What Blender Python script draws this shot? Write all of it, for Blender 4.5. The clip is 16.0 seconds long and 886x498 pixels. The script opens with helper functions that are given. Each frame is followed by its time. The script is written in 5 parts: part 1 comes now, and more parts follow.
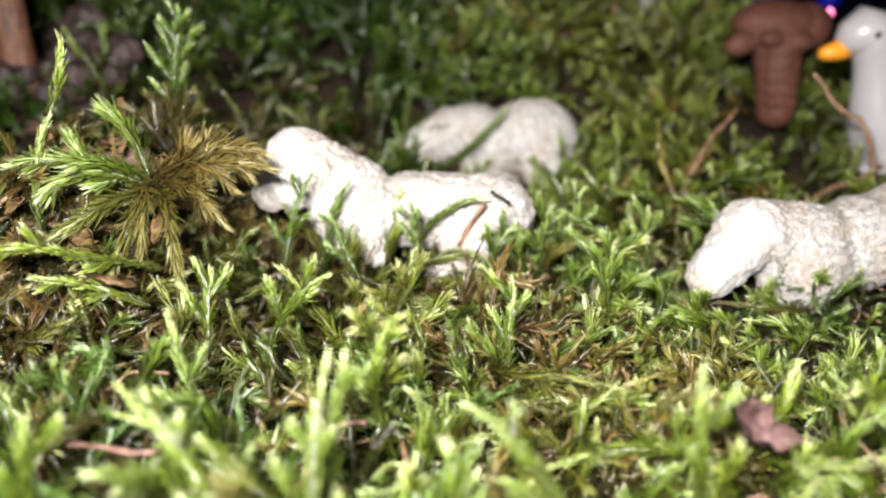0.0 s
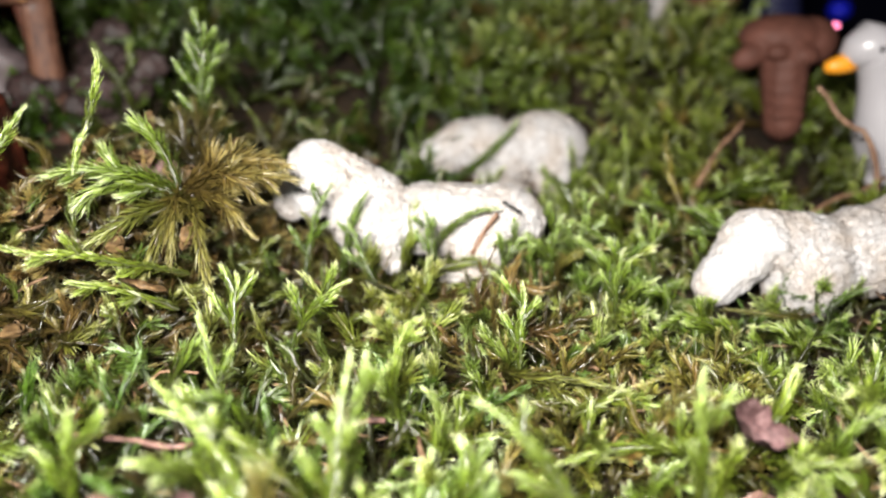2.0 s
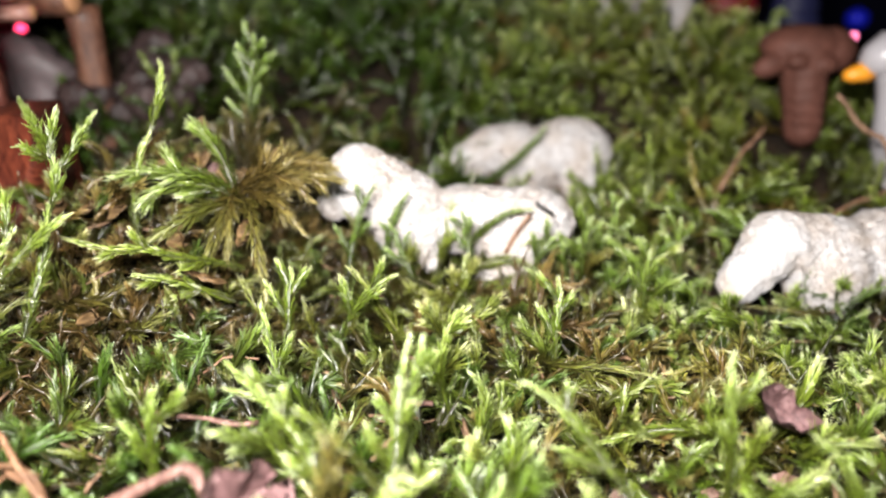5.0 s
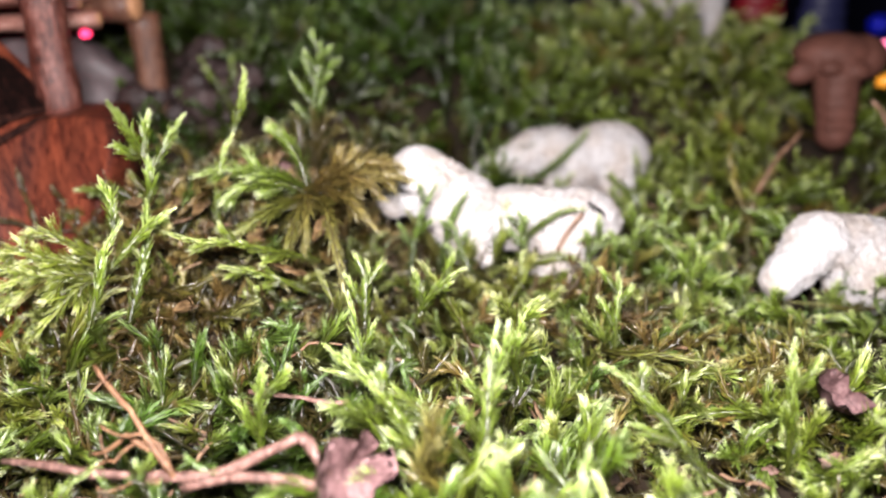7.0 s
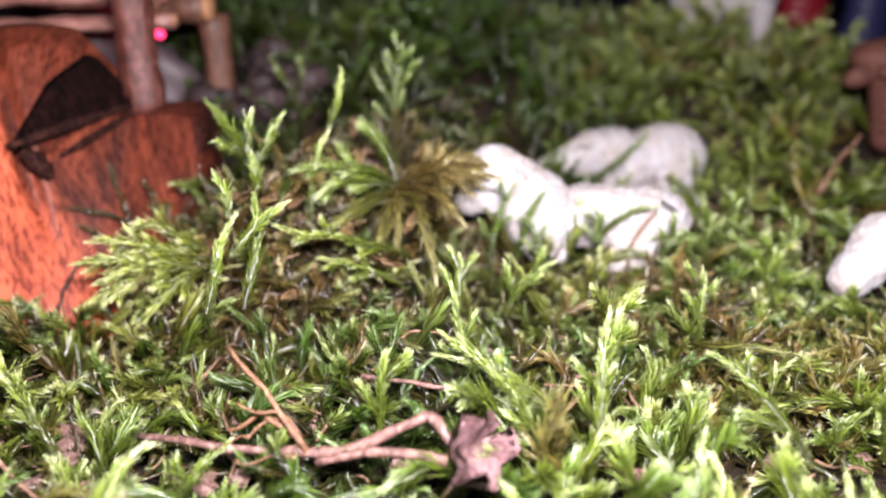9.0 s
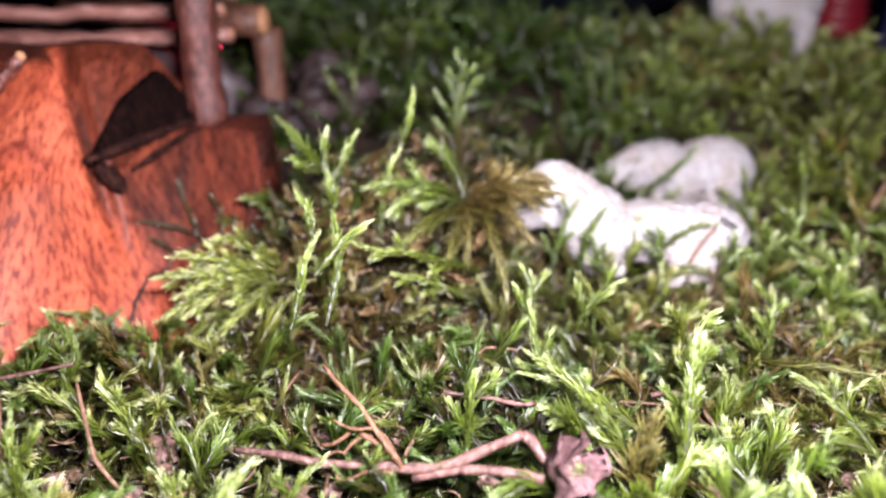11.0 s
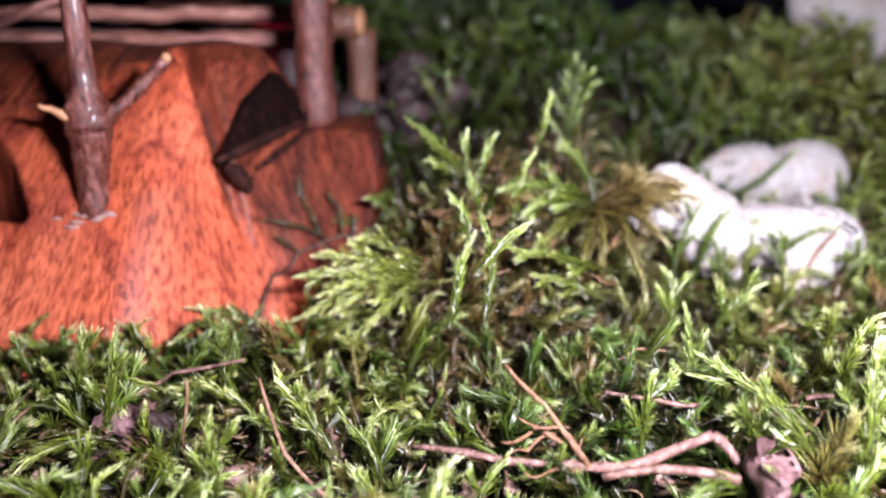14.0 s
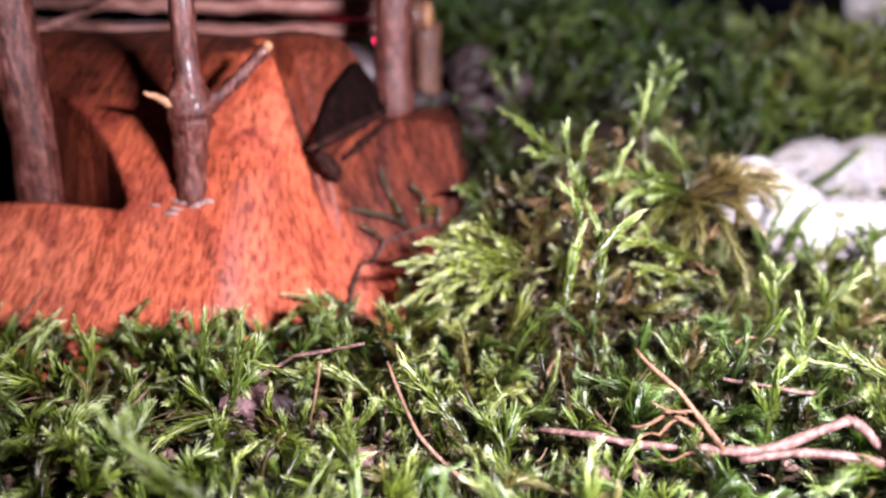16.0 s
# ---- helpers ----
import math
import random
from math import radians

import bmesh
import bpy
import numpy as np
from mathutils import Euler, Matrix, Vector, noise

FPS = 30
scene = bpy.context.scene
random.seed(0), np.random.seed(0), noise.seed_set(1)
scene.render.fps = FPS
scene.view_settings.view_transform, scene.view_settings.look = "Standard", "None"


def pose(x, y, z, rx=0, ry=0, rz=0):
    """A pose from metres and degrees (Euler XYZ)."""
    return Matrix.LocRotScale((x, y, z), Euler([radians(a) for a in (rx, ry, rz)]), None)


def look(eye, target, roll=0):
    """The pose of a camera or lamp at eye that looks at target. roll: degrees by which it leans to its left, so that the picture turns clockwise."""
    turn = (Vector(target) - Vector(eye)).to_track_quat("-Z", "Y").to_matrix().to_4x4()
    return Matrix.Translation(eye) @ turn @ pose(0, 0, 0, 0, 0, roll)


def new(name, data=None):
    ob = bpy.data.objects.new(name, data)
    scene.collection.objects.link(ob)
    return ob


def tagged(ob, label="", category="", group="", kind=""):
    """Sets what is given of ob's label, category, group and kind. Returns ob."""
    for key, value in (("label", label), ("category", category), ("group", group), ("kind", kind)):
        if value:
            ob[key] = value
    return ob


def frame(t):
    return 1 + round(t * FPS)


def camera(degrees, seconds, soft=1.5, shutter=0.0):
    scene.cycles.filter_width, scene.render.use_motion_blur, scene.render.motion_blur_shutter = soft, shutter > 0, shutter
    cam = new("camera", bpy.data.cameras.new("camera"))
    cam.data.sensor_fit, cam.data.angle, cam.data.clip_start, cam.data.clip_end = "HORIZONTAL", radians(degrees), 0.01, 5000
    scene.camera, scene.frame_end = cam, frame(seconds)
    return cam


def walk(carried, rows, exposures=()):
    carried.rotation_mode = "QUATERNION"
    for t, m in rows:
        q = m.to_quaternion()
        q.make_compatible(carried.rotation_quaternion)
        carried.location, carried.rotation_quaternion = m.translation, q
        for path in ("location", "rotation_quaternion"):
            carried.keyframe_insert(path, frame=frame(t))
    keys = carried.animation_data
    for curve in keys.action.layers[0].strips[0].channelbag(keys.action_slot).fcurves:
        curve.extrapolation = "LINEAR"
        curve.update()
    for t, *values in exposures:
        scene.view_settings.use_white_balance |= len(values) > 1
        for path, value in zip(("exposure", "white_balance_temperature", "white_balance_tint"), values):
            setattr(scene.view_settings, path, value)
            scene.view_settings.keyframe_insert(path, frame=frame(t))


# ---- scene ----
cam = camera(61.5, 16.0, soft=2.0)
cam.data.dof.use_dof = True
cam.data.dof.focus_distance = 0.117
cam.data.dof.aperture_fstop = 11.0
METRES, EYE, TILT, LEAN, TURN = 0.1, 0.08, -22.0, 0.0, 0.0
ROWS = [
    (0.0, 0.0, 0.0, 0.0, 0.0, 0.0, -0.0),
    (0.5, -0.0001, -0.0162, 0.0049, 0.22, 0.12, -0.04),
    (1.0, -0.001, -0.033, 0.0101, 0.48, 0.33, -0.07),
    (1.5, -0.0022, -0.0456, 0.0094, 0.69, 0.49, -0.12),
    (2.0, -0.0043, -0.0542, -0.0017, 0.89, 0.66, -0.2),
    (2.5, -0.0053, -0.0655, -0.0086, 1.07, 0.76, -0.27),
    (3.0, -0.0047, -0.077, -0.0092, 1.3, 0.87, -0.31),
    (5.5, -0.0656, -0.1536, -0.0274, 2.09, 1.29, -0.59),
    (6.0, -0.0838, -0.1769, -0.0336, 2.28, 1.36, -0.69),
    (6.5, -0.1082, -0.1975, -0.0323, 2.43, 1.38, -0.77),
    (7.0, -0.1455, -0.2207, -0.0367, 2.65, 1.41, -0.91),
    (7.5, -0.18, -0.2415, -0.0438, 2.84, 1.47, -1.03),
    (8.0, -0.2195, -0.2611, -0.047, 3.09, 1.49, -1.2),
    (8.5, -0.2481, -0.2748, -0.0504, 3.38, 1.51, -1.38),
    (9.0, -0.2839, -0.2833, -0.0562, 3.67, 1.54, -1.57),
    (11.5, -0.4242, -0.3286, -0.0293, 4.94, 1.61, -2.08),
    (12.0, -0.463, -0.3349, -0.0326, 5.13, 1.6, -2.18),
    (12.5, -0.4984, -0.3411, -0.0312, 5.28, 1.58, -2.25),
    (13.0, -0.5432, -0.3472, -0.0317, 5.43, 1.53, -2.35),
    (13.5, -0.584, -0.3541, -0.0355, 5.56, 1.51, -2.47),
    (14.0, -0.6345, -0.3626, -0.0371, 5.68, 1.49, -2.61),
    (14.5, -0.6794, -0.3704, -0.0395, 5.81, 1.51, -2.75),
    (15.0, -0.7288, -0.3817, -0.0444, 5.97, 1.47, -2.85),
    (15.5, -0.7683, -0.3889, -0.0546, 6.09, 1.47, -2.92),
    (16.0, -0.8158, -0.3899, -0.0694, 6.16, 1.45, -3.06),
]
EXPOSURES = [(0.0, 0.23, 6400, 12.0), (5.5, 0.20, 6330, 16.0), (9.0, 0.16, 6040, 28.0), (12.5, 0.16, 5820, 31.0), (14.5, 0.29, 5770, 31.0), (16.0, 0.40, 5790, 32.0)]
walk(cam, [(t, pose(0, 0, EYE, TILT, LEAN, TURN) @ pose(METRES * x, METRES * y, METRES * z, 90 + pitch, roll, yaw)) for t, x, y, z, yaw, pitch, roll in ROWS], EXPOSURES)

# ---- light ----
world = bpy.data.worlds.new("room_air")
world.use_nodes = True
world.node_tree.nodes["Background"].inputs[0].default_value = (0.8, 0.85, 1.0, 1)
world.node_tree.nodes["Background"].inputs[1].default_value = 0.005
scene.world = world
torch = new("torch_light", bpy.data.lights.new("torch_light", "AREA"))
torch.data.shape, torch.data.size, torch.data.size_y, torch.data.energy = "RECTANGLE", 0.034, 0.006, 1.02
torch.data.color = (1.0, 0.97, 0.89)
torch.matrix_world = look((-0.020, -0.020, 0.108), (-0.020, 0.17, 0.040))


# ---- materials ----
def shader(name, rough=0.6, metal=0.0, spec=0.5):
    m = bpy.data.materials.new(name)
    m.use_nodes = True
    nt = m.node_tree
    b = nt.nodes["Principled BSDF"]
    b.inputs["Roughness"].default_value = rough
    b.inputs["Metallic"].default_value = metal
    b.inputs["Specular IOR Level"].default_value = spec
    return m, nt, b


def node(nt, kind, **sets):
    n = nt.nodes.new(kind)
    for k, v in sets.items():
        n.inputs[k.replace("_", " ")].default_value = v
    return n


def ramp(nt, fac, stops):
    r = nt.nodes.new("ShaderNodeValToRGB")
    while len(r.color_ramp.elements) < len(stops):
        r.color_ramp.elements.new(0.5)
    for e, (p, c) in zip(r.color_ramp.elements, stops):
        e.position, e.color = p, (*c, 1)
    nt.links.new(fac, r.inputs[0])
    return r.outputs[0]


def mixc(nt, fac, a, b, how="MIX"):
    m = nt.nodes.new("ShaderNodeMix")
    m.data_type, m.blend_type = "RGBA", how
    for sock, val in ((m.inputs[0], fac), (m.inputs[6], a), (m.inputs[7], b)):
        if isinstance(val, (float, int)):
            sock.default_value = val
        elif isinstance(val, tuple):
            sock.default_value = (*val, 1)
        else:
            nt.links.new(val, sock)
    return m.outputs[2]


def coords(nt, scale=(1, 1, 1), rot=(0, 0, 0), which="Object"):
    tc = nt.nodes.new("ShaderNodeTexCoord")
    mp = nt.nodes.new("ShaderNodeMapping")
    mp.inputs["Scale"].default_value = scale
    mp.inputs["Rotation"].default_value = rot
    nt.links.new(tc.outputs[which], mp.inputs[0])
    return mp.outputs[0]


def noise_tex(nt, vec, scale, detail=4.0, rough=0.55, distort=0.0):
    n = node(nt, "ShaderNodeTexNoise", Scale=scale, Detail=detail, Roughness=rough, Distortion=distort)
    nt.links.new(vec, n.inputs["Vector"])
    return n.outputs["Fac"]


def math_node(nt, how, *vals):
    m = nt.nodes.new("ShaderNodeMath")
    m.operation = how
    for sock, val in zip(m.inputs, vals):
        if isinstance(val, (float, int)):
            sock.default_value = val
        else:
            nt.links.new(val, sock)
    return m.outputs[0]


def bump(nt, b, height, strength=0.5, dist=0.0005):
    n = node(nt, "ShaderNodeBump", Strength=strength, Distance=dist)
    nt.links.new(height, n.inputs["Height"])
    nt.links.new(n.outputs[0], b.inputs["Normal"])


def moss_material():
    m, nt, b = shader("moss_leaf", 0.30, 0, 0.9)
    at = nt.nodes.new("ShaderNodeAttribute")
    at.attribute_name = "tone"
    sep = nt.nodes.new("ShaderNodeSeparateXYZ")
    nt.links.new(at.outputs["Vector"], sep.inputs[0])
    # dark end deepened as shade in gaps; pale tips whitened further as sheen
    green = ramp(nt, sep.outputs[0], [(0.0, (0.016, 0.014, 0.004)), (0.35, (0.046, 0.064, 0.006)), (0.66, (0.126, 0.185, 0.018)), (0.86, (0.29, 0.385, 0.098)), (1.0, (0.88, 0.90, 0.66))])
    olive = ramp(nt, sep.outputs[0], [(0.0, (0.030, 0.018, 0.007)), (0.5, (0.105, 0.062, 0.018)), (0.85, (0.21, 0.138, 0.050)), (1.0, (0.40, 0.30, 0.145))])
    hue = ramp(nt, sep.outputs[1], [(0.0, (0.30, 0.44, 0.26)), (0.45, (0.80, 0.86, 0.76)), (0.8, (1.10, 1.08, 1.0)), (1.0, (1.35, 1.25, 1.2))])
    col = mixc(nt, sep.outputs[2], green, olive)
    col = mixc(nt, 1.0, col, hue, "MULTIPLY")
    geo = nt.nodes.new("ShaderNodeNewGeometry")
    isl = ramp(nt, geo.outputs["Random Per Island"], [(0, (0.72, 0.74, 0.7)), (1, (1.25, 1.22, 1.2))])
    col = mixc(nt, 1.0, col, isl, "MULTIPLY")
    fine = noise_tex(nt, coords(nt), 5200, 2.0, 0.6)
    col = mixc(nt, 1.0, col, ramp(nt, fine, [(0.34, (0.68, 0.70, 0.62)), (0.66, (1.25, 1.24, 1.2))]), "MULTIPLY")
    bump(nt, b, fine, 0.5, 0.0002)
    nt.links.new(col, b.inputs["Base Color"])
    tr = nt.nodes.new("ShaderNodeBsdfTranslucent")
    nt.links.new(col, tr.inputs[0])
    mx = nt.nodes.new("ShaderNodeMixShader")
    mx.inputs[0].default_value = 0.09
    nt.links.new(b.outputs[0], mx.inputs[1])
    nt.links.new(tr.outputs[0], mx.inputs[2])
    nt.links.new(mx.outputs[0], nt.nodes["Material Output"].inputs[0])
    return m


def soil_material():
    m, nt, b = shader("soil", 0.85, 0, 0.3)
    v = coords(nt)
    f = noise_tex(nt, v, 220, 6, 0.7)
    nt.links.new(ramp(nt, f, [(0.3, (0.006, 0.004, 0.002)), (0.5, (0.020, 0.012, 0.006)), (0.72, (0.062, 0.038, 0.018))]), b.inputs["Base Color"])
    bump(nt, b, noise_tex(nt, v, 500, 5, 0.7), 0.8, 0.001)
    return m


def burl_material():
    """Lacquered reddish burl, with fine dark dashes along the grain, which runs up the face."""
    m, nt, b = shader("lacquered_burl", 0.55, 0, 0.22)
    b.inputs["Coat Weight"].default_value = 0.14
    b.inputs["Coat Roughness"].default_value = 0.45
    v = coords(nt)
    big = noise_tex(nt, v, 22, 3, 0.5)
    warp = nt.nodes.new("ShaderNodeVectorMath")
    warp.operation = "MULTIPLY_ADD"
    nse = node(nt, "ShaderNodeTexNoise", Scale=18.0, Detail=2.0)
    nt.links.new(v, nse.inputs["Vector"])
    nt.links.new(nse.outputs["Color"], warp.inputs[0])
    warp.inputs[1].default_value = (0.010, 0.006, 0.006)
    nt.links.new(v, warp.inputs[2])
    sp = nt.nodes.new("ShaderNodeSeparateXYZ")
    nt.links.new(warp.outputs[0], sp.inputs[0])
    away, fanned, spread = (nt.nodes.new("ShaderNodeMath") for _ in range(3))
    away.operation, away.inputs[1].default_value = "ADD", 0.150
    nt.links.new(sp.outputs[0], away.inputs[0])
    spread.operation, spread.inputs[1].default_value, spread.inputs[2].default_value = "MULTIPLY_ADD", 10.0, 0.55
    nt.links.new(sp.outputs[2], spread.inputs[0])
    fanned.operation = "MULTIPLY"
    nt.links.new(away.outputs[0], fanned.inputs[0])
    nt.links.new(spread.outputs[0], fanned.inputs[1])
    cb = nt.nodes.new("ShaderNodeCombineXYZ")
    for k, sock in enumerate((fanned.outputs[0], sp.outputs[1], sp.outputs[2])):
        nt.links.new(sock, cb.inputs[k])
    st = nt.nodes.new("ShaderNodeMapping")
    st.inputs["Scale"].default_value = (1.0, 0.06, 0.06)
    nt.links.new(cb.outputs[0], st.inputs[0])
    pores = nt.nodes.new("ShaderNodeMapping")
    pores.inputs["Scale"].default_value = (1.0, 0.15, 0.15)
    nt.links.new(cb.outputs[0], pores.inputs[0])
    dash = noise_tex(nt, pores.outputs[0], 2400, 2.5, 0.55)
    grain = noise_tex(nt, st.outputs[0], 420, 4, 0.6)
    base = ramp(nt, big, [(0.3, (0.34, 0.076, 0.030)), (0.5, (0.56, 0.122, 0.052)), (0.7, (0.70, 0.20, 0.100))])
    gr = ramp(nt, grain, [(0.30, (0.66, 0.55, 0.52)), (0.5, (1, 1, 1)), (0.72, (1.2, 1.2, 1.2))])
    col = mixc(nt, 1.0, base, gr, "MULTIPLY")
    dk = ramp(nt, dash, [(0.40, (0.30, 0.18, 0.16)), (0.53, (1, 1, 1))])
    col = mixc(nt, 0.85, col, dk, "MULTIPLY")
    blot = ramp(nt, noise_tex(nt, v, 60, 5, 0.65, 0.8), [(0.50, (1, 1, 1)), (0.62, (0.55, 0.47, 0.60)), (0.74, (0.30, 0.22, 0.32))])
    col = mixc(nt, 0.8, col, blot, "MULTIPLY")
    # this mask also carries shade painted into the hollow, hole and gully
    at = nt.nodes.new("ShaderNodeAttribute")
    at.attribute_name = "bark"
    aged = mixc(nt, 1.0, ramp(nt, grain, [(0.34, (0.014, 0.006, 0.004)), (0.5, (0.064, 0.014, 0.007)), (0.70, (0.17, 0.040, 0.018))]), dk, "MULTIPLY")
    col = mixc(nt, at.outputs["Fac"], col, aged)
    nt.links.new(col, b.inputs["Base Color"])
    bump(nt, b, grain, 0.10, 0.0005)
    return m


def bark_material(name, dark, mid, light, rough=0.5, coat=0.0, stretch=0.25, axis=2):
    m, nt, b = shader(name, rough, 0, 0.5)
    b.inputs["Coat Weight"].default_value = coat
    b.inputs["Coat Roughness"].default_value = 0.2
    v = coords(nt, tuple(stretch if k == axis else 1 for k in range(3)))
    f = noise_tex(nt, v, 900, 6, 0.75)
    g = noise_tex(nt, coords(nt), 130, 3, 0.6)
    col = ramp(nt, f, [(0.36, dark), (0.5, mid), (0.68, light)])
    col = mixc(nt, 0.6, col, ramp(nt, g, [(0.3, (0.55, 0.5, 0.5)), (0.7, (1.25, 1.2, 1.2))]), "MULTIPLY")
    nt.links.new(col, b.inputs["Base Color"])
    bump(nt, b, f, 0.6, 0.0006)
    return m


def plain_material(name, col, rough=0.5, var=0.15, scale=300.0, spec=0.5, relief=0.3, coat=0.0, sss=0.0):
    m, nt, b = shader(name, rough, 0, spec)
    b.inputs["Coat Weight"].default_value = coat
    b.inputs["Subsurface Weight"].default_value = sss
    b.inputs["Subsurface Radius"].default_value = (0.002, 0.0015, 0.001)
    v = coords(nt)
    f = noise_tex(nt, v, scale, 5, 0.65)
    g = noise_tex(nt, v, scale * 0.16, 3, 0.6)
    lo, hi = tuple(c * (1 - var) for c in col), tuple(min(1, c * (1 + var)) for c in col)
    c1 = ramp(nt, f, [(0.3, lo), (0.7, hi)])
    c2 = mixc(nt, 0.7, c1, ramp(nt, g, [(0.3, (1 - var,) * 3), (0.7, (1 + var * 0.6,) * 3)]), "MULTIPLY")
    nt.links.new(c2, b.inputs["Base Color"])
    bump(nt, b, f, relief, 0.0004)
    return m


def wool_material():
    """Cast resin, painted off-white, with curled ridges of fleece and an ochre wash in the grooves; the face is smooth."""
    m, nt, b = shader("painted_resin", 0.55, 0, 0.4)
    v = coords(nt)
    sp = nt.nodes.new("ShaderNodeSeparateXYZ")
    nt.links.new(v, sp.inputs[0])
    fleece = ramp(nt, math_node(nt, "MULTIPLY_ADD", sp.outputs[0], 100.0, 2.2), [(0.2, (0.12, 0.12, 0.12)), (0.7, (1, 1, 1))])
    curl = noise_tex(nt, v, 620, 1.5, 0.5, 1.2)
    ridge = math_node(nt, "ABSOLUTE", math_node(nt, "SUBTRACT", curl, 0.5))
    groove = ramp(nt, ridge, [(0.0, (1, 1, 1)), (0.075, (0, 0, 0))])
    groove = mixc(nt, 1.0, groove, fleece, "MULTIPLY")
    wash = ramp(nt, noise_tex(nt, v, 120, 4, 0.6), [(0.42, (0.475, 0.46, 0.46)), (0.68, (0.43, 0.37, 0.325))])
    col = mixc(nt, mixc(nt, 1.0, groove, (0.36, 0.36, 0.36), "MULTIPLY"), wash, (0.30, 0.235, 0.20))
    nt.links.new(col, b.inputs["Base Color"])
    height = mixc(nt, 1.0, (1.0, 1.0, 1.0), groove, "SUBTRACT")
    bump(nt, b, height, 0.65, 0.0005)
    return m


def glow_material(name, col, power):
    m, nt, b = shader(name, 0.3)
    b.inputs["Base Color"].default_value = (*col, 1)
    b.inputs["Emission Color"].default_value = (*col, 1)
    b.inputs["Emission Strength"].default_value = power
    return m


MOSS = moss_material()
SOIL = soil_material()
BURL = burl_material()
BARK = bark_material("red_brown_bark", (0.014, 0.004, 0.003), (0.105, 0.027, 0.017), (0.30, 0.13, 0.10), 0.42, 0.2)
TWIG = bark_material("grey_pink_twig", (0.05, 0.026, 0.020), (0.155, 0.080, 0.062), (0.36, 0.22, 0.18), 0.5, 0.15)
RAIL = bark_material("pale_rail_bark", (0.10, 0.038, 0.028), (0.40, 0.18, 0.135), (0.66, 0.42, 0.35), 0.42, 0.25, 0.08, 0)
RAILDARK = bark_material("dark_rail_bark", (0.020, 0.007, 0.005), (0.13, 0.040, 0.027), (0.32, 0.15, 0.115), 0.42, 0.25, 0.08, 0)
TANBARK = bark_material("tan_bark", (0.04, 0.016, 0.010), (0.12, 0.050, 0.028), (0.26, 0.13, 0.075), 0.5, 0.1)
SCRAP = bark_material("dead_scrap", (0.05, 0.026, 0.014), (0.14, 0.08, 0.042), (0.30, 0.20, 0.12), 0.6)
ORANGE = bark_material("orange_stem", (0.06, 0.026, 0.012), (0.17, 0.085, 0.040), (0.34, 0.19, 0.10), 0.5)
STEM = bark_material("dry_stem", (0.10, 0.05, 0.03), (0.22, 0.12, 0.07), (0.40, 0.26, 0.17), 0.5)
DARKSTEM = bark_material("dark_brown_stem", (0.012, 0.006, 0.004), (0.055, 0.028, 0.016), (0.14, 0.075, 0.045), 0.5)
BROWNLEAF = bark_material("brown_dead_leaf", (0.045, 0.025, 0.010), (0.135, 0.080, 0.030), (0.27, 0.18, 0.085), 0.55, 0, 1.0)
DRYLEAF = bark_material("dry_leaf", (0.055, 0.027, 0.027), (0.14, 0.073, 0.072), (0.27, 0.165, 0.16), 0.6, 0, 1.0)
# near-black with hardly any gloss, to hold the cleft's shade in its colour
SHADEBARK = bark_material("shade_dark_bark", (0.0025, 0.0014, 0.0012), (0.007, 0.003, 0.0024), (0.024, 0.008, 0.006), 0.9)
SHADEBARK.node_tree.nodes["Principled BSDF"].inputs["Specular IOR Level"].default_value = 0.05
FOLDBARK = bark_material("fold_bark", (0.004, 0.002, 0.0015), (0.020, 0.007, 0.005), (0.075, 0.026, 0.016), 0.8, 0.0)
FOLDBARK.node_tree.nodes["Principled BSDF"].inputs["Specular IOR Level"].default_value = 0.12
CUTWOOD = plain_material("cut_wood", (0.44, 0.22, 0.105), 0.55, 0.25, 500)
RESIN = wool_material()
GLAZE = plain_material("glazed_white", (0.44, 0.42, 0.44), 0.3, 0.04, 120, 0.5, 0.05, 0.3)
BILL = plain_material("orange_paint", (0.85, 0.33, 0.02), 0.35, 0.06, 200, 0.5, 0.05)
BLACK = plain_material("black_paint", (0.012, 0.012, 0.012), 0.3, 0.1, 200)
BROWN = plain_material("brown_plastic", (0.105, 0.041, 0.029), 0.65, 0.22, 220, 0.25, 0.4)
RED = plain_material("red_paint", (0.20, 0.008, 0.014), 0.45, 0.1, 200)
NAVY = plain_material("navy_paint", (0.02, 0.022, 0.075), 0.5, 0.15, 200)
ROCK = plain_material("crumbly_rock", (0.046, 0.029, 0.027), 0.55, 0.65, 260, 0.4, 0.9)
CRUMB = plain_material("soil_crumb", (0.15, 0.085, 0.066), 0.6, 0.5, 400, 0.5, 0.8)
PALEROCK = plain_material("lavender_rock", (0.12, 0.090, 0.092), 0.5, 0.4, 160, 0.5, 0.6)
GLUE = plain_material("dried_glue", (0.62, 0.42, 0.37), 0.10, 0.05, 1400, 0.6, 0.9, 0.2)
GLUE.node_tree.nodes["Principled BSDF"].inputs["Transmission Weight"].default_value = 0.25
WALL = plain_material("night_blue_wall", (0.018, 0.02, 0.07), 0.7, 0.2, 4.0)
BLUE = glow_material("blue_bulb", (0.02, 0.03, 1.0), 0.025)
PINK = glow_material("pink_bulb", (1.0, 0.22, 0.40), 2.2)
REDGLOW = glow_material("red_bulb", (1.0, 0.04, 0.12), 4.0)


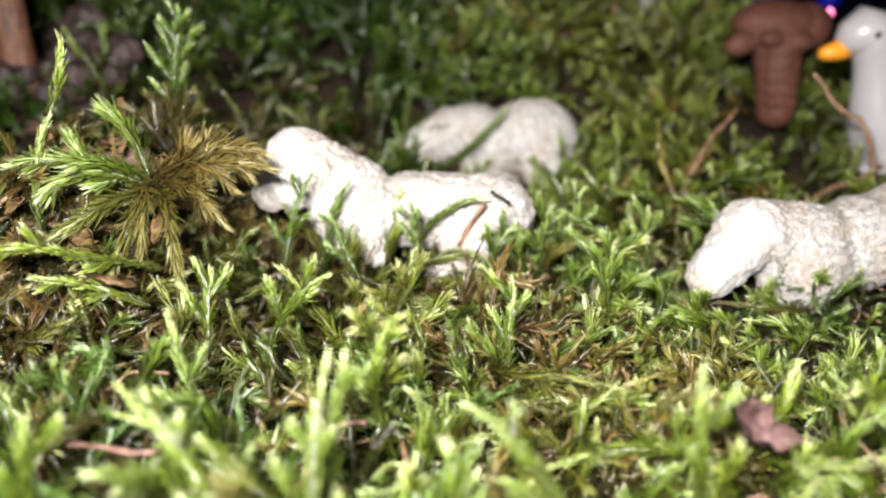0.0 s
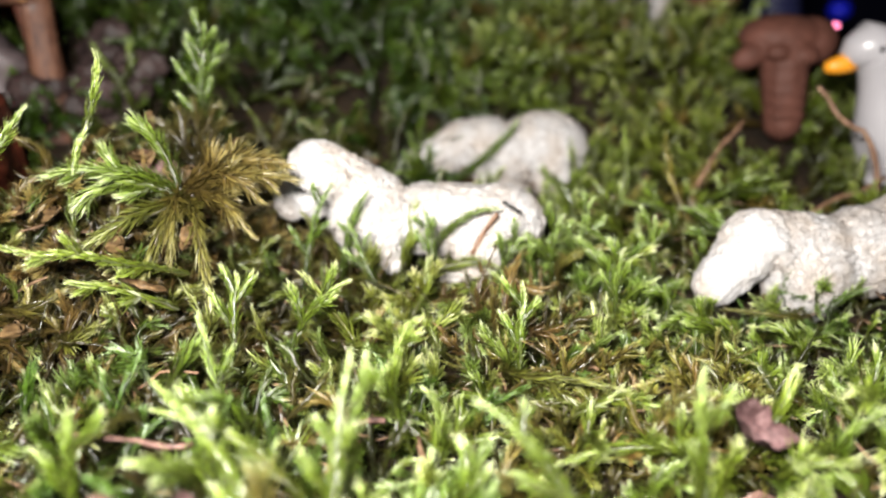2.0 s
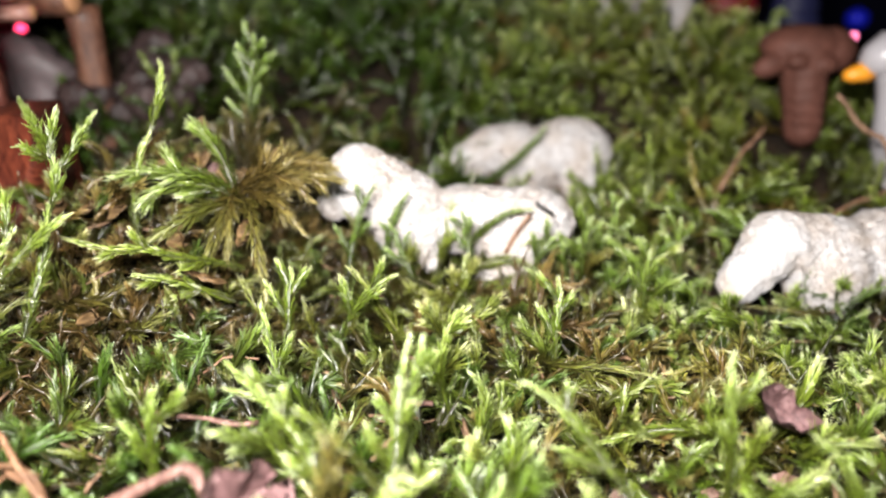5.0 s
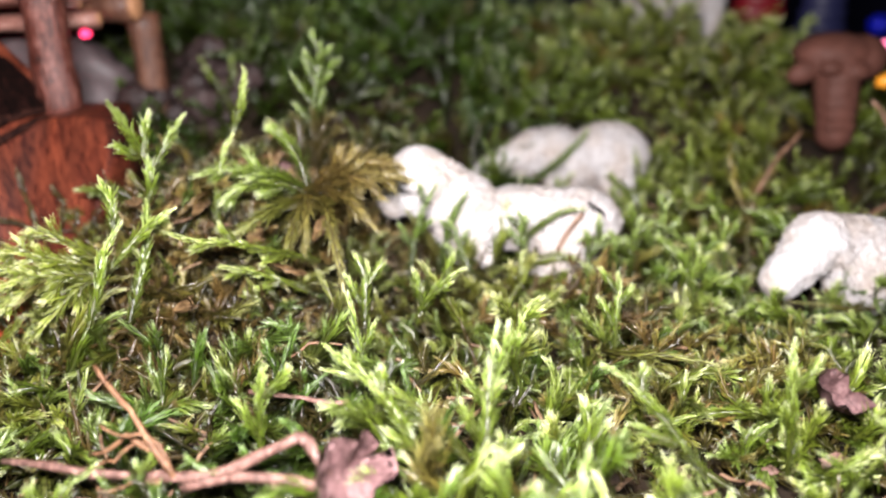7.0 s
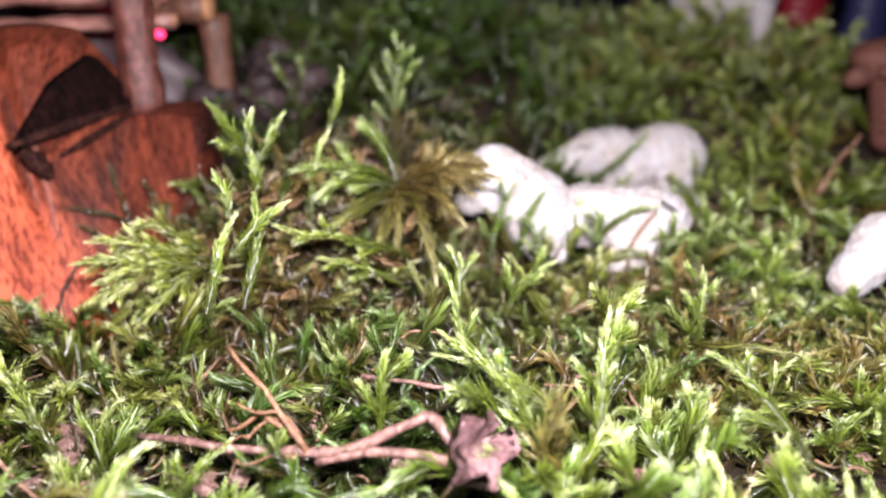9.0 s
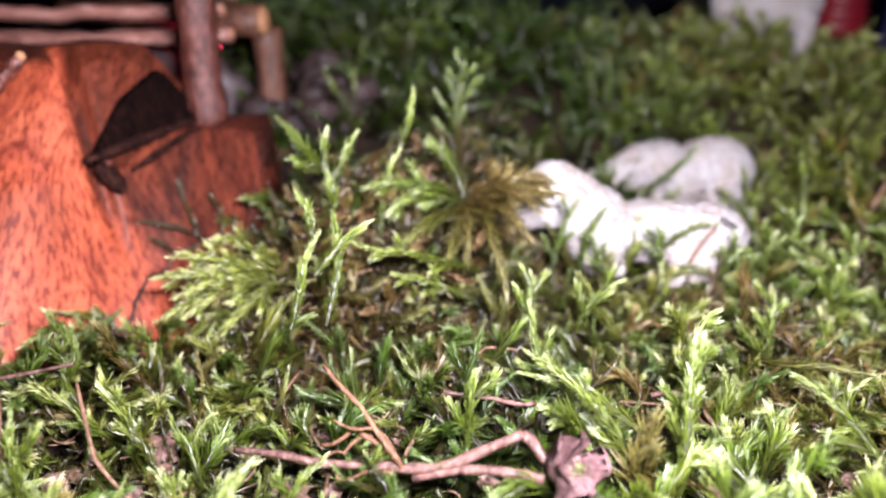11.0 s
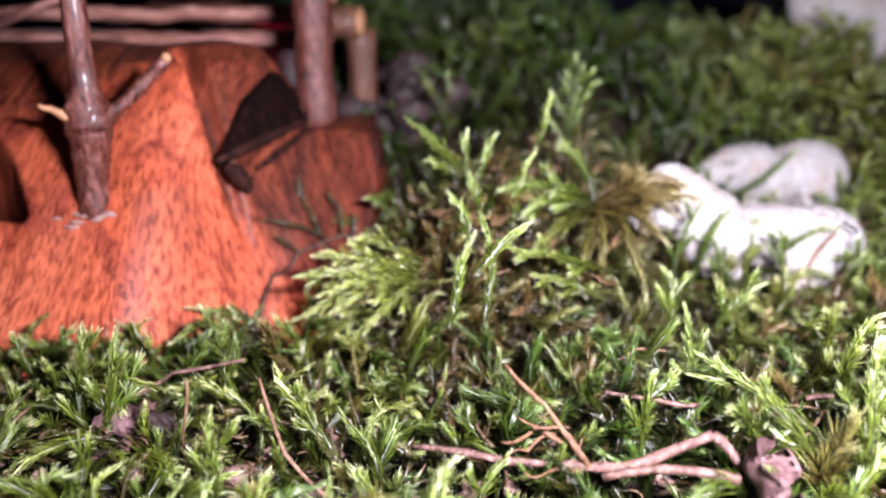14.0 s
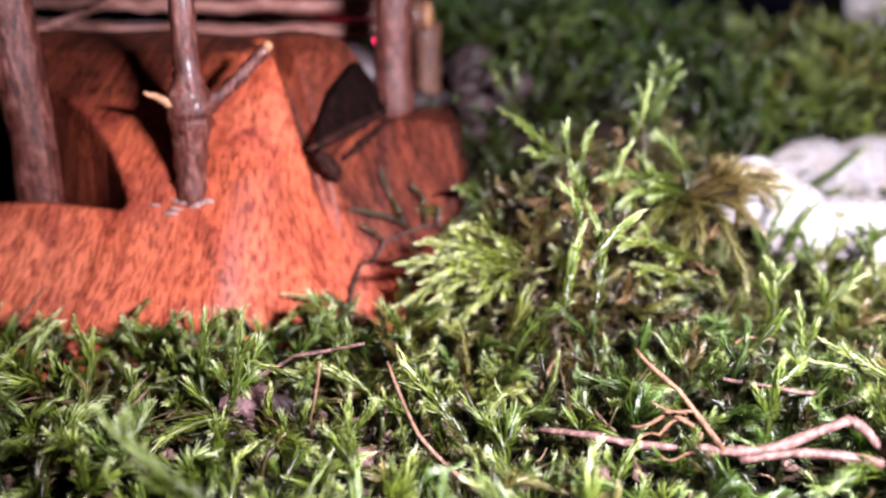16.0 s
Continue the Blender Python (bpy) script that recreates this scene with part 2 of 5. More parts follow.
# ---- mesh helpers ----
def quad_mesh(name, verts, quads, mats, attrs=None, smooth=False, index=None):
    me = bpy.data.meshes.new(name)
    verts, quads = np.asarray(verts, np.float32), np.asarray(quads, np.int32)
    me.vertices.add(len(verts))
    me.vertices.foreach_set("co", verts.ravel())
    me.loops.add(quads.size)
    me.loops.foreach_set("vertex_index", quads.ravel())
    me.polygons.add(len(quads))
    me.polygons.foreach_set("loop_start", np.arange(0, quads.size, quads.shape[1], dtype=np.int32))
    me.polygons.foreach_set("use_smooth", np.full(len(quads), smooth))
    if index is not None:
        me.polygons.foreach_set("material_index", np.asarray(index, np.int32))
    for mt in mats:
        me.materials.append(mt)
    me.update(calc_edges=True)
    for key, (kind, val) in (attrs or {}).items():
        a = me.attributes.new(key, kind, "POINT")
        a.data.foreach_set("vector" if kind == "FLOAT_VECTOR" else "value", np.asarray(val, np.float32).ravel())
    return me


def unit(a):
    return a / np.maximum(np.linalg.norm(a, axis=-1, keepdims=True), 1e-9)


def bezier(p0, p1, p2, n):
    t = np.linspace(0, 1, n)[:, None]
    p0, p1, p2 = (np.asarray(p, float) for p in (p0, p1, p2))
    return (1 - t) ** 2 * p0 + 2 * t * (1 - t) * p1 + t ** 2 * p2


def tube_arrays(pts, radii, sides=8, rough=0.0, rng=None):
    """A closed tube along pts, its ends drawn in to a point."""
    pts = np.asarray(pts, float)
    radii = np.broadcast_to(np.asarray(radii, float), (len(pts),)).copy()
    pts = np.vstack([pts[:1], pts, pts[-1:]])
    radii = np.concatenate([[radii[0] * 0.02], radii, [radii[-1] * 0.02]])
    tan = unit(np.gradient(pts[1:-1], axis=0))
    tan = np.vstack([tan[:1], tan, tan[-1:]])
    ref = np.array([0.31, 0.17, 0.93]) if abs(tan[:, 2]).mean() < 0.8 else np.array([0.95, 0.2, 0.1])
    u = unit(np.cross(tan, ref))
    v = np.cross(tan, u)
    a = np.arange(sides) / sides * 2 * np.pi
    rr = radii[:, None] * (1 + (rough * rng.standard_normal((len(pts), sides)) if rng is not None else 0))
    V = pts[:, None] + rr[..., None] * (u[:, None] * np.cos(a)[None, :, None] + v[:, None] * np.sin(a)[None, :, None])
    n = len(pts)
    i, j = np.meshgrid(np.arange(n - 1), np.arange(sides), indexing="ij")
    k = (j + 1) % sides
    Q = np.stack([i * sides + j, i * sides + k, (i + 1) * sides + k, (i + 1) * sides + j], -1).reshape(-1, 4)
    return V.reshape(-1, 3), Q


def join(arrays):
    V, Q, off = [], [], 0
    for v, q in arrays:
        V.append(v)
        Q.append(q + off)
        off += len(v)
    return np.vstack(V), np.vstack(Q)


def piece(name, arrays, mats, parent=None, label="", index=None, smooth=True):
    V, Q = arrays
    ob = new(name, quad_mesh(name, V, Q, mats if isinstance(mats, list) else [mats], smooth=smooth, index=index))
    if parent is not None:
        ob.parent = parent
        ob.matrix_parent_inverse = parent.matrix_world.inverted()
    if label:
        ob["label"] = label
    return ob


def thing(name, at, label, category, group=""):
    ob = new(name)
    ob.location = at
    ob.matrix_world = Matrix.Translation(at)
    ob.empty_display_size = 0.005
    return tagged(ob, label, category, group)


# ---- ground ----
def step(e0, e1, x):
    t = np.clip((x - e0) / (e1 - e0), 0, 1)
    return t * t * (3 - 2 * t)


def ground(x, y):
    """Height of the soil under the moss."""
    x, y = np.asarray(x, float), np.asarray(y, float)
    z = 0.014 + 0.034 * step(0.165, 0.27, y) - 0.006 * step(0.06, 0.11, x) * step(0.15, 0.22, y)
    z = z + 0.012 * step(0.0, -0.06, x) * step(0.14, 0.2, y)
    z = z + 0.024 * np.exp(-(((x + 0.070) / 0.026) ** 2 + ((y - 0.126) / 0.026) ** 2))
    z = z + 0.0025 * np.sin(x * 71 + 1.3) * np.sin(y * 63 + 0.4) + 0.0012 * np.sin(x * 190 + y * 120)
    z = z - 0.03 * step(0.105, 0.135, x) * step(0.215, 0.26, y)
    return z - 0.05 * step(0.30, 0.6, np.hypot(x * 0.8, y - 0.1))


gx, gy = np.meshgrid(np.concatenate([np.linspace(-1.6, -0.42, 13), np.linspace(-0.4, 0.4, 161), np.linspace(0.42, 1.6, 13)]),
                     np.concatenate([np.linspace(-1.2, -0.22, 11), np.linspace(-0.2, 0.5, 141), np.linspace(0.53, 1.6, 12)]))
gv = np.stack([gx, gy, ground(gx, gy) - 0.003], -1).reshape(-1, 3)
gv[:, 2] += np.random.default_rng(5).normal(0, 0.0006, len(gv)) * (np.abs(gv[:, 0]) < 0.4)
gi, gj = np.meshgrid(np.arange(gx.shape[0] - 1), np.arange(gx.shape[1] - 1), indexing="ij")
w = gx.shape[1]
gq = np.stack([gi * w + gj, gi * w + gj + 1, (gi + 1) * w + gj + 1, (gi + 1) * w + gj], -1).reshape(-1, 4)
tagged(new("ground", quad_mesh("ground", gv, gq, [SOIL], smooth=True)), "dark crumbly soil under the moss", "soil", kind="structure")


def box_arrays(lo, hi):
    x, y, z = zip(lo, hi)
    V = np.array([(x[i], y[j], z[k]) for k in (0, 1) for j in (0, 1) for i in (0, 1)], float)
    Q = np.array([(0, 2, 3, 1), (4, 5, 7, 6), (0, 1, 5, 4), (2, 6, 7, 3), (0, 4, 6, 2), (1, 3, 7, 5)])
    return V, Q


for nm, lo, hi in (("wall_north", (-1.55, 1.4, -0.2), (1.55, 1.5, 1.6)), ("wall_south", (-1.55, -1.1, -0.2), (1.55, -1.0, 1.6)),
                   ("wall_east", (1.45, -1.0, -0.2), (1.55, 1.4, 1.6)), ("wall_west", (-1.55, -1.0, -0.2), (-1.45, 1.4, 1.6)),
                   ("ceiling", (-1.55, -1.1, 1.6), (1.55, 1.5, 1.7))):
    tagged(piece(nm, box_arrays(lo, hi), WALL, smooth=False), "plain dark blue surface in the unlit room", "wall" if "wall" in nm else "ceiling", kind="structure")


# ---- moss shoots ----
def leafy(rng, p0, p1, p2, n, ll, lw, a0=0.48, a1=0.20, flat=1.0, age0=0.1, age1=1.0, core=0.00034, wob=0.0):
    """A rope of moss: hair-tipped leaves lying in a spiral over a bent, slightly crooked core. Gives vertices, quads and age."""
    c = bezier(p0, p1, p2, n)
    t = np.linspace(0, 1, n)
    if wob:
        for k in range(2):
            way = unit(rng.normal(0, 1, 3))
            c = c + np.outer(np.sin(t * rng.uniform(3.0, 8.0) * (k + 1) + rng.uniform(0, 6)) * t * wob / (k + 1), way)
    tan = unit(np.gradient(c, axis=0))
    u = unit(np.cross(tan, np.array([0.21, 0.93, 0.3])))
    v = np.cross(tan, u)
    phi = np.arange(n) * 2.399 + rng.uniform(0, 6) + rng.normal(0, 0.6, n)
    rad = u * np.cos(phi)[:, None] + v * (np.sin(phi) * flat)[:, None]
    ang = (a0 + (a1 - a0) * t ** 1.5) * (1 - 0.35 * t ** 6) + rng.normal(0, 0.13, n) * (1 - 0.4 * t ** 4)
    d = tan * np.cos(ang)[:, None] + unit(rad) * np.sin(ang)[:, None]
    side = unit(np.cross(rad, tan))
    size = (ll * (0.75 + 0.5 * np.sin(np.pi * (0.15 + 0.7 * t))) * rng.uniform(0.6, 1.3, n) * (1 - 0.3 * t ** 5))[:, None]
    wid = size / ll * lw * 0.5
    c0 = c + unit(rad) * core * 0.75 * (1 - 0.6 * t[:, None] ** 3)
    mid = c0 + d * size * 0.30
    cup = unit(rad) * size * 0.07
    tip = c0 + tan * size * np.cos(ang)[:, None] + unit(rad) * size * (np.sin(ang) * rng.uniform(0.55, 1.35, n))[:, None] + rng.normal(0, 0.06, (n, 3)) * size
    V = np.stack([c0, mid + side * wid + cup, tip, mid - side * wid + cup], 1).reshape(-1, 3)
    Q = np.arange(4 * n).reshape(-1, 4)
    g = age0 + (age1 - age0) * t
    # leaf bases and the core get half tone, below the pale tips
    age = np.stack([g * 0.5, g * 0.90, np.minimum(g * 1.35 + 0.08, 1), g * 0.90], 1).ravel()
    k = int(np.clip(n // 14, 4, 9))
    at = np.linspace(0, n - 1, k).astype(int)
    girth = core * (0.65 + 0.5 * np.sin(np.pi * t[at] ** 0.8)) * (1 - 0.55 * t[at] ** 4)
    sv, sq = tube_arrays(c[at], girth, 5)
    V, Q = np.vstack([V, sv]), np.vstack([Q, sq + len(V)])
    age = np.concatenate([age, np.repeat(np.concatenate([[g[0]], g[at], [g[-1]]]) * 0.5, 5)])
    return V, Q, age


def shoot(rng, length, pitch, ll, lw, branches, bend=0.6, flat=1.0, pale=1.0, tight=(0.50, 0.26), core=0.00036):
    """One rope-like shoot of moss that creeps, arches and turns up, with side branches to left and right."""
    b = rng.uniform(-bend, bend, 2) * length
    p0, p1 = np.zeros(3), np.array([b[0], b[1], length * rng.uniform(0.45, 0.8)])
    p2 = np.array([rng.normal(0, 0.45) * length, rng.normal(0, 0.45) * length, length * rng.uniform(0.3, 1.0)])
    out = [leafy(rng, p0, p1, p2, max(6, int(length / pitch)), ll, lw, tight[0], tight[1], flat=flat, age1=pale, core=core, wob=0.08 * length)]
    c = bezier(p0, p1, p2, 20)
    tan = unit(np.gradient(c, axis=0))
    plane = rng.uniform(0, 2 * np.pi)
    across = np.array([np.cos(plane), np.sin(plane), 0.0])
    for k in range(branches):
        f = np.clip(0.22 + 0.6 * (k + rng.uniform(0.1, 0.9)) / branches, 0, 0.9)
        i = int(f * 19)
        bl = length * rng.uniform(0.3, 0.62) * (1.15 - 0.6 * f)
        d = unit(tan[i] * rng.uniform(0.5, 1.0) + across * (1 if k % 2 else -1) * rng.uniform(0.6, 1.1) + rng.normal(0, 0.2, 3))
        tip = c[i] + d * bl * 0.85 + tan[i] * bl * 0.35
        out.append(leafy(rng, c[i], c[i] + d * bl * 0.55, tip, max(5, int(bl / pitch)), ll * 0.88, lw * 0.9, tight[0], tight[1], age0=(0.25 + 0.3 * f) * pale, age1=pale, flat=flat, core=core * 0.85, wob=0.05 * bl))
    V = np.vstack([o[0] for o in out])
    off = np.cumsum([0] + [len(o[0]) for o in out[:-1]])
    Q = np.vstack([o[1] + k for o, k in zip(out, off)])
    return V, Q, np.concatenate([o[2] for o in out])


def strew(name, pos, size, lean, azim, spin, tone1, tone2, kinds, rng, label):
    """One mesh of many shoots: each a turned and scaled copy of one of the kinds."""
    Vs, Qs, Ts, off = [], [], [], 0
    pick = rng.integers(0, len(kinds), len(pos))
    ca, sa, cl, sl, cs, ss = np.cos(azim), np.sin(azim), np.cos(lean), np.sin(lean), np.cos(spin), np.sin(spin)
    zero, one = np.zeros_like(ca), np.ones_like(ca)
    Rz = np.array([[ca, -sa, zero], [sa, ca, zero], [zero, zero, one]]).transpose(2, 0, 1)
    Ry = np.array([[cl, zero, sl], [zero, one, zero], [-sl, zero, cl]]).transpose(2, 0, 1)
    Rs = np.array([[cs, -ss, zero], [ss, cs, zero], [zero, zero, one]]).transpose(2, 0, 1)
    R = Rz @ Ry @ Rs * size[:, None, None]
    for k, (V, Q, age) in enumerate(kinds):
        ids = np.nonzero(pick == k)[0]
        if not len(ids):
            continue
        W = np.einsum("nij,vj->nvi", R[ids], V) + pos[ids][:, None]
        Vs.append(W.reshape(-1, 3))
        Qs.append((Q[None] + (np.arange(len(ids)) * len(V))[:, None, None]).reshape(-1, 4) + off)
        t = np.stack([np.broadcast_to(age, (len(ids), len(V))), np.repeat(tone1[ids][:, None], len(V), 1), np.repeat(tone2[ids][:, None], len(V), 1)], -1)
        Ts.append(t.reshape(-1, 3))
        off += W.shape[0] * W.shape[1]
    me = quad_mesh(name, np.vstack(Vs), np.vstack(Qs), [MOSS], {"tone": ("FLOAT_VECTOR", np.vstack(Ts))}, smooth=True)
    return tagged(new(name, me), label, "moss", kind="stuff")


def field(x, y, seed, scale):
    """Smooth random field between 0 and 1."""
    r = np.random.default_rng(seed)
    s = 0
    for k in range(6):
        a, f, p = r.uniform(0, 6.28), scale * r.uniform(0.6, 1.7), r.uniform(0, 6.28)
        s = s + np.sin((x * np.cos(a) + y * np.sin(a)) * f + p)
    return 0.5 + 0.5 * np.tanh(s * 0.55)


# places kept free of shoots: centre, half sizes
CLEAR = [(-0.010, 0.146, 0.023, 0.0065), (0.012, 0.202, 0.024, 0.010), (0.084, 0.141, 0.032, 0.013), (0.052, 0.133, 0.010, 0.007), (0.118, 0.196, 0.012, 0.011),
         (0.092, 0.214, 0.010, 0.010), (-0.185, 0.140, 0.086, 0.058), (-0.106, 0.214, 0.020, 0.014), (-0.122, 0.114, 0.020, 0.015)]


# stretches where the moss is low and thin: centre, half sizes
THIN = [(-0.052, 0.052, 0.024, 0.009), (-0.100, 0.052, 0.030, 0.014), (-0.125, 0.068, 0.016, 0.008), (-0.145, 0.072, 0.030, 0.007)]


# a hollow in the moss before the bending lamb: no tall shoots
DIP = (0.026, 0.058, 0.012, 0.012)


def bare(x, y):
    return np.clip(sum(np.exp(-(((x - cx) / rx) ** 2 + ((y - cy) / ry) ** 2)) for cx, cy, rx, ry in THIN), 0, 1)


def scatter(x0, x1, y0, y1, gap, rng, thin=0.0):
    nx, ny = int((x1 - x0) / gap), int((y1 - y0) / gap)
    X, Y = np.meshgrid(np.linspace(x0, x1, nx), np.linspace(y0, y1, ny))
    X, Y = X.ravel() + rng.uniform(-0.5, 0.5, X.size) * gap, Y.ravel() + rng.uniform(-0.5, 0.5, X.size) * gap
    ok = rng.uniform(0, 1, X.size) > thin
    for cx, cy, rx, ry in CLEAR:
        ok &= ((X - cx) / rx) ** 2 + ((Y - cy) / ry) ** 2 > 1
    return X[ok], Y[ok]


def carpet(name, x0, x1, y0, y1, gap, kinds, rng, label, smin=0.75, smax=1.25, mean=0.75, dev=0.4, thin=0.1, stale=0.0, patchy=1.0, lift=0.0):
    X, Y = scatter(x0, x1, y0, y1, gap, rng, thin)
    n = len(X)
    old = np.exp(-(((X + 0.064) / 0.044) ** 2 + ((Y - 0.112) / 0.048) ** 2)) * 1.05 + 0.9 * np.exp(-(((X + 0.050) / 0.034) ** 2 + ((Y - 0.165) / 0.030) ** 2)) + 0.38 * np.exp(-(((X + 0.050) / 0.022) ** 2 + ((Y - 0.074) / 0.022) ** 2))
    old = old * (0.55 + 0.45 * step(0.080, 0.105, Y))
    dead = 0.5 * np.exp(-(((X - 0.024) / 0.015) ** 2 + ((Y - 0.098) / 0.018) ** 2))
    tone2 = np.clip(old * rng.uniform(0.3, 1.1, n) + dead * rng.uniform(0, 1.6, n) + (rng.uniform(0, 1, n) < 0.07) * 0.7 + 0.25 * (field(X, Y, 3, 60) - 0.5) + stale * rng.uniform(0.3, 1.3, n), 0, 1)
    # terms by place paint the torch's uneven light into the moss tone
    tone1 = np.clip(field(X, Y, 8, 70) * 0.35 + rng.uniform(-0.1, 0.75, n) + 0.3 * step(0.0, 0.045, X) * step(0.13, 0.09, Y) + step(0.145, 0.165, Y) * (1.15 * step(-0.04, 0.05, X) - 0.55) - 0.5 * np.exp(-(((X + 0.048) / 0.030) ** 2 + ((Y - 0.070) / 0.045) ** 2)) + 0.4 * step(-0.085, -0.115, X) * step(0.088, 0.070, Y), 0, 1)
    az = rng.uniform(0, 2 * np.pi, n) + 1.5 * field(X, Y, 11, 90)
    lean = np.clip(rng.normal(mean, dev, n), 0, 1.5)
    gaps = step(0.66, 0.86, field(X, Y, 5, 130))
    size = rng.uniform(smin, smax, n) * (1 - 0.45 * patchy * bare(X, Y)) * (1 - 0.3 * patchy * gaps) * (1 - 0.3 * np.exp(-(((X - 0.074) / 0.022) ** 2 + ((Y - 0.117) / 0.012) ** 2))) * (1 + 0.35 * step(0.092, 0.062, Y) * patchy) * (1 - 0.5 * np.exp(-(((X - DIP[0]) / DIP[2]) ** 2 + ((Y - DIP[1]) / DIP[3]) ** 2))) * (1 + 0.30 * np.exp(-(((X + 0.003) / 0.026) ** 2 + ((Y - 0.127) / 0.010) ** 2))) * (1 - 0.3 * np.exp(-(((X - 0.012) / 0.028) ** 2 + ((Y - 0.184) / 0.010) ** 2)))
    keep = rng.uniform(0, 1, n) > patchy * np.maximum(np.maximum(0.5 * bare(X, Y), 0.45 * gaps), 0.55 * step(0.092, 0.062, Y))
    X, Y, n, tone1, tone2, az, lean, size = X[keep], Y[keep], int(keep.sum()), tone1[keep], tone2[keep], az[keep], lean[keep], size[keep]
    pos = np.stack([X, Y, ground(X, Y) + lift + 0.0005 * rng.standard_normal(n)], -1)
    return strew(name, pos, size, lean, az, rng.uniform(0, 6.28, n), tone1, tone2, kinds, rng, label)


rg = np.random.default_rng(21)
NEAR = [shoot(rg, rg.uniform(0.007, 0.015), 0.000071, rg.uniform(0.0018, 0.0023), rg.uniform(0.00018, 0.00025), int(rg.integers(0, 3)), core=0.00032) for _ in range(34)]
# low tone paints the shade between shoots into this layer
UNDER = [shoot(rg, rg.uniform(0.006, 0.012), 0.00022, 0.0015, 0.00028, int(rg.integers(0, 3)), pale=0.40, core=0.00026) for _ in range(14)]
TAN = [shoot(rg, rg.uniform(0.005, 0.011), 0.00016, 0.0014, 0.00022, int(rg.integers(1, 4)), pale=0.85, core=0.00022) for _ in range(10)]
# tips on the rise kept duller, standing in for weaker light at the back
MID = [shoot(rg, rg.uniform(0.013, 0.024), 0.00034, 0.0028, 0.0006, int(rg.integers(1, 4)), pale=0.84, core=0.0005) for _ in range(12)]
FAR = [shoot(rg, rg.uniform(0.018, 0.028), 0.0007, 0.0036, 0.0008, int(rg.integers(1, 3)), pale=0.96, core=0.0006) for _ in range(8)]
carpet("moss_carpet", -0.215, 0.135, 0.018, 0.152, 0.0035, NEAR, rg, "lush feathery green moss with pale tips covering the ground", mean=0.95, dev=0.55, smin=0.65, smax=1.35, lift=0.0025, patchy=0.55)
carpet("moss_underlayer", -0.215, 0.135, 0.018, 0.152, 0.0040, UNDER, rg, "low olive and brown old moss under the green shoots, darkened for shade", mean=1.0, stale=0.5, patchy=0.0)
carpet("moss_heap", -0.096, -0.034, 0.072, 0.152, 0.0025, UNDER, rg, "tangled brown dead moss heaped on the mound, darkened for shade", mean=1.15, stale=0.95, patchy=0.0)
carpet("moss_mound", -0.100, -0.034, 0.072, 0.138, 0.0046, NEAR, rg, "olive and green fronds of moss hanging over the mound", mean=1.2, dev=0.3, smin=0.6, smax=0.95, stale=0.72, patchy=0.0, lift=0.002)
carpet("moss_fronds", -0.078, -0.016, 0.134, 0.182, 0.0042, NEAR, rg, "dry reddish-brown fronds of moss behind the mound", mean=1.1, dev=0.35, smin=0.7, smax=1.15, stale=1.1, patchy=0.0, lift=0.003)
carpet("moss_fringe", 0.030, 0.125, 0.106, 0.134, 0.0040, NEAR, rg, "curled green moss in front of the bending lamb", mean=1.15, dev=0.3, smin=0.55, smax=0.85, patchy=0.0)
carpet("moss_patch", 0.006, 0.046, 0.080, 0.118, 0.0030, TAN, rg, "patch of tan dead moss between the green shoots", mean=0.8, stale=0.75, patchy=0.0, smin=0.8, smax=1.3, lift=0.003)
rp = np.random.default_rng(77)
ROPE = [shoot(rp, rp.uniform(0.012, 0.019), 0.000085, rp.uniform(0.0017, 0.0021), rp.uniform(0.00030, 0.00042), int(rp.integers(0, 3)), bend=0.35, tight=(0.34, 0.15), core=0.00050) for _ in range(14)]
carpet("moss_ropes", -0.200, -0.085, 0.040, 0.080, 0.0080, ROPE, rp, "tall rope-like shoots of pale green moss before the burl", mean=0.35, dev=0.3, smin=0.8, smax=1.2, thin=0.25, patchy=0.0, lift=0.001)
carpet("moss_ropes", -0.085, 0.100, 0.042, 0.066, 0.0105, ROPE, rp, "tall rope-like shoots of pale green moss at the front", mean=0.6, dev=0.35, smin=0.7, smax=1.1, thin=0.4, patchy=0.0, lift=0.001)
carpet("moss_slope", -0.13, 0.20, 0.150, 0.255, 0.0056, MID, rg, "dense green moss on the rise behind the lambs, toned for how light falls", mean=0.75, smin=0.85, smax=1.4)
carpet("moss_bank", -0.20, 0.30, 0.255, 0.38, 0.0070, FAR, rg, "green moss on the bank at the back, toned for how light falls", mean=0.7, smin=0.8, smax=1.3)
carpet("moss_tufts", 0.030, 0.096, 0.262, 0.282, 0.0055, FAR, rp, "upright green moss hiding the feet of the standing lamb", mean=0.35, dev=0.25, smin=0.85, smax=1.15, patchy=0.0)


# ---- resin animals and figures ----
def blob(bm, at, radii, turn=(0, 0, 0)):
    m = pose(*at, *turn) @ Matrix.Diagonal((*radii, 1))
    bmesh.ops.create_icosphere(bm, subdivisions=3, radius=1.0, matrix=m)


def bar(bm, a, b, ra, rb):
    """A limb with round ends from a to b."""
    a, b = Vector(a), Vector(b)
    for k in range(7):
        t = k / 6
        r = ra + (rb - ra) * t
        bmesh.ops.create_icosphere(bm, subdivisions=2, radius=r, matrix=Matrix.Translation(a.lerp(b, t)))


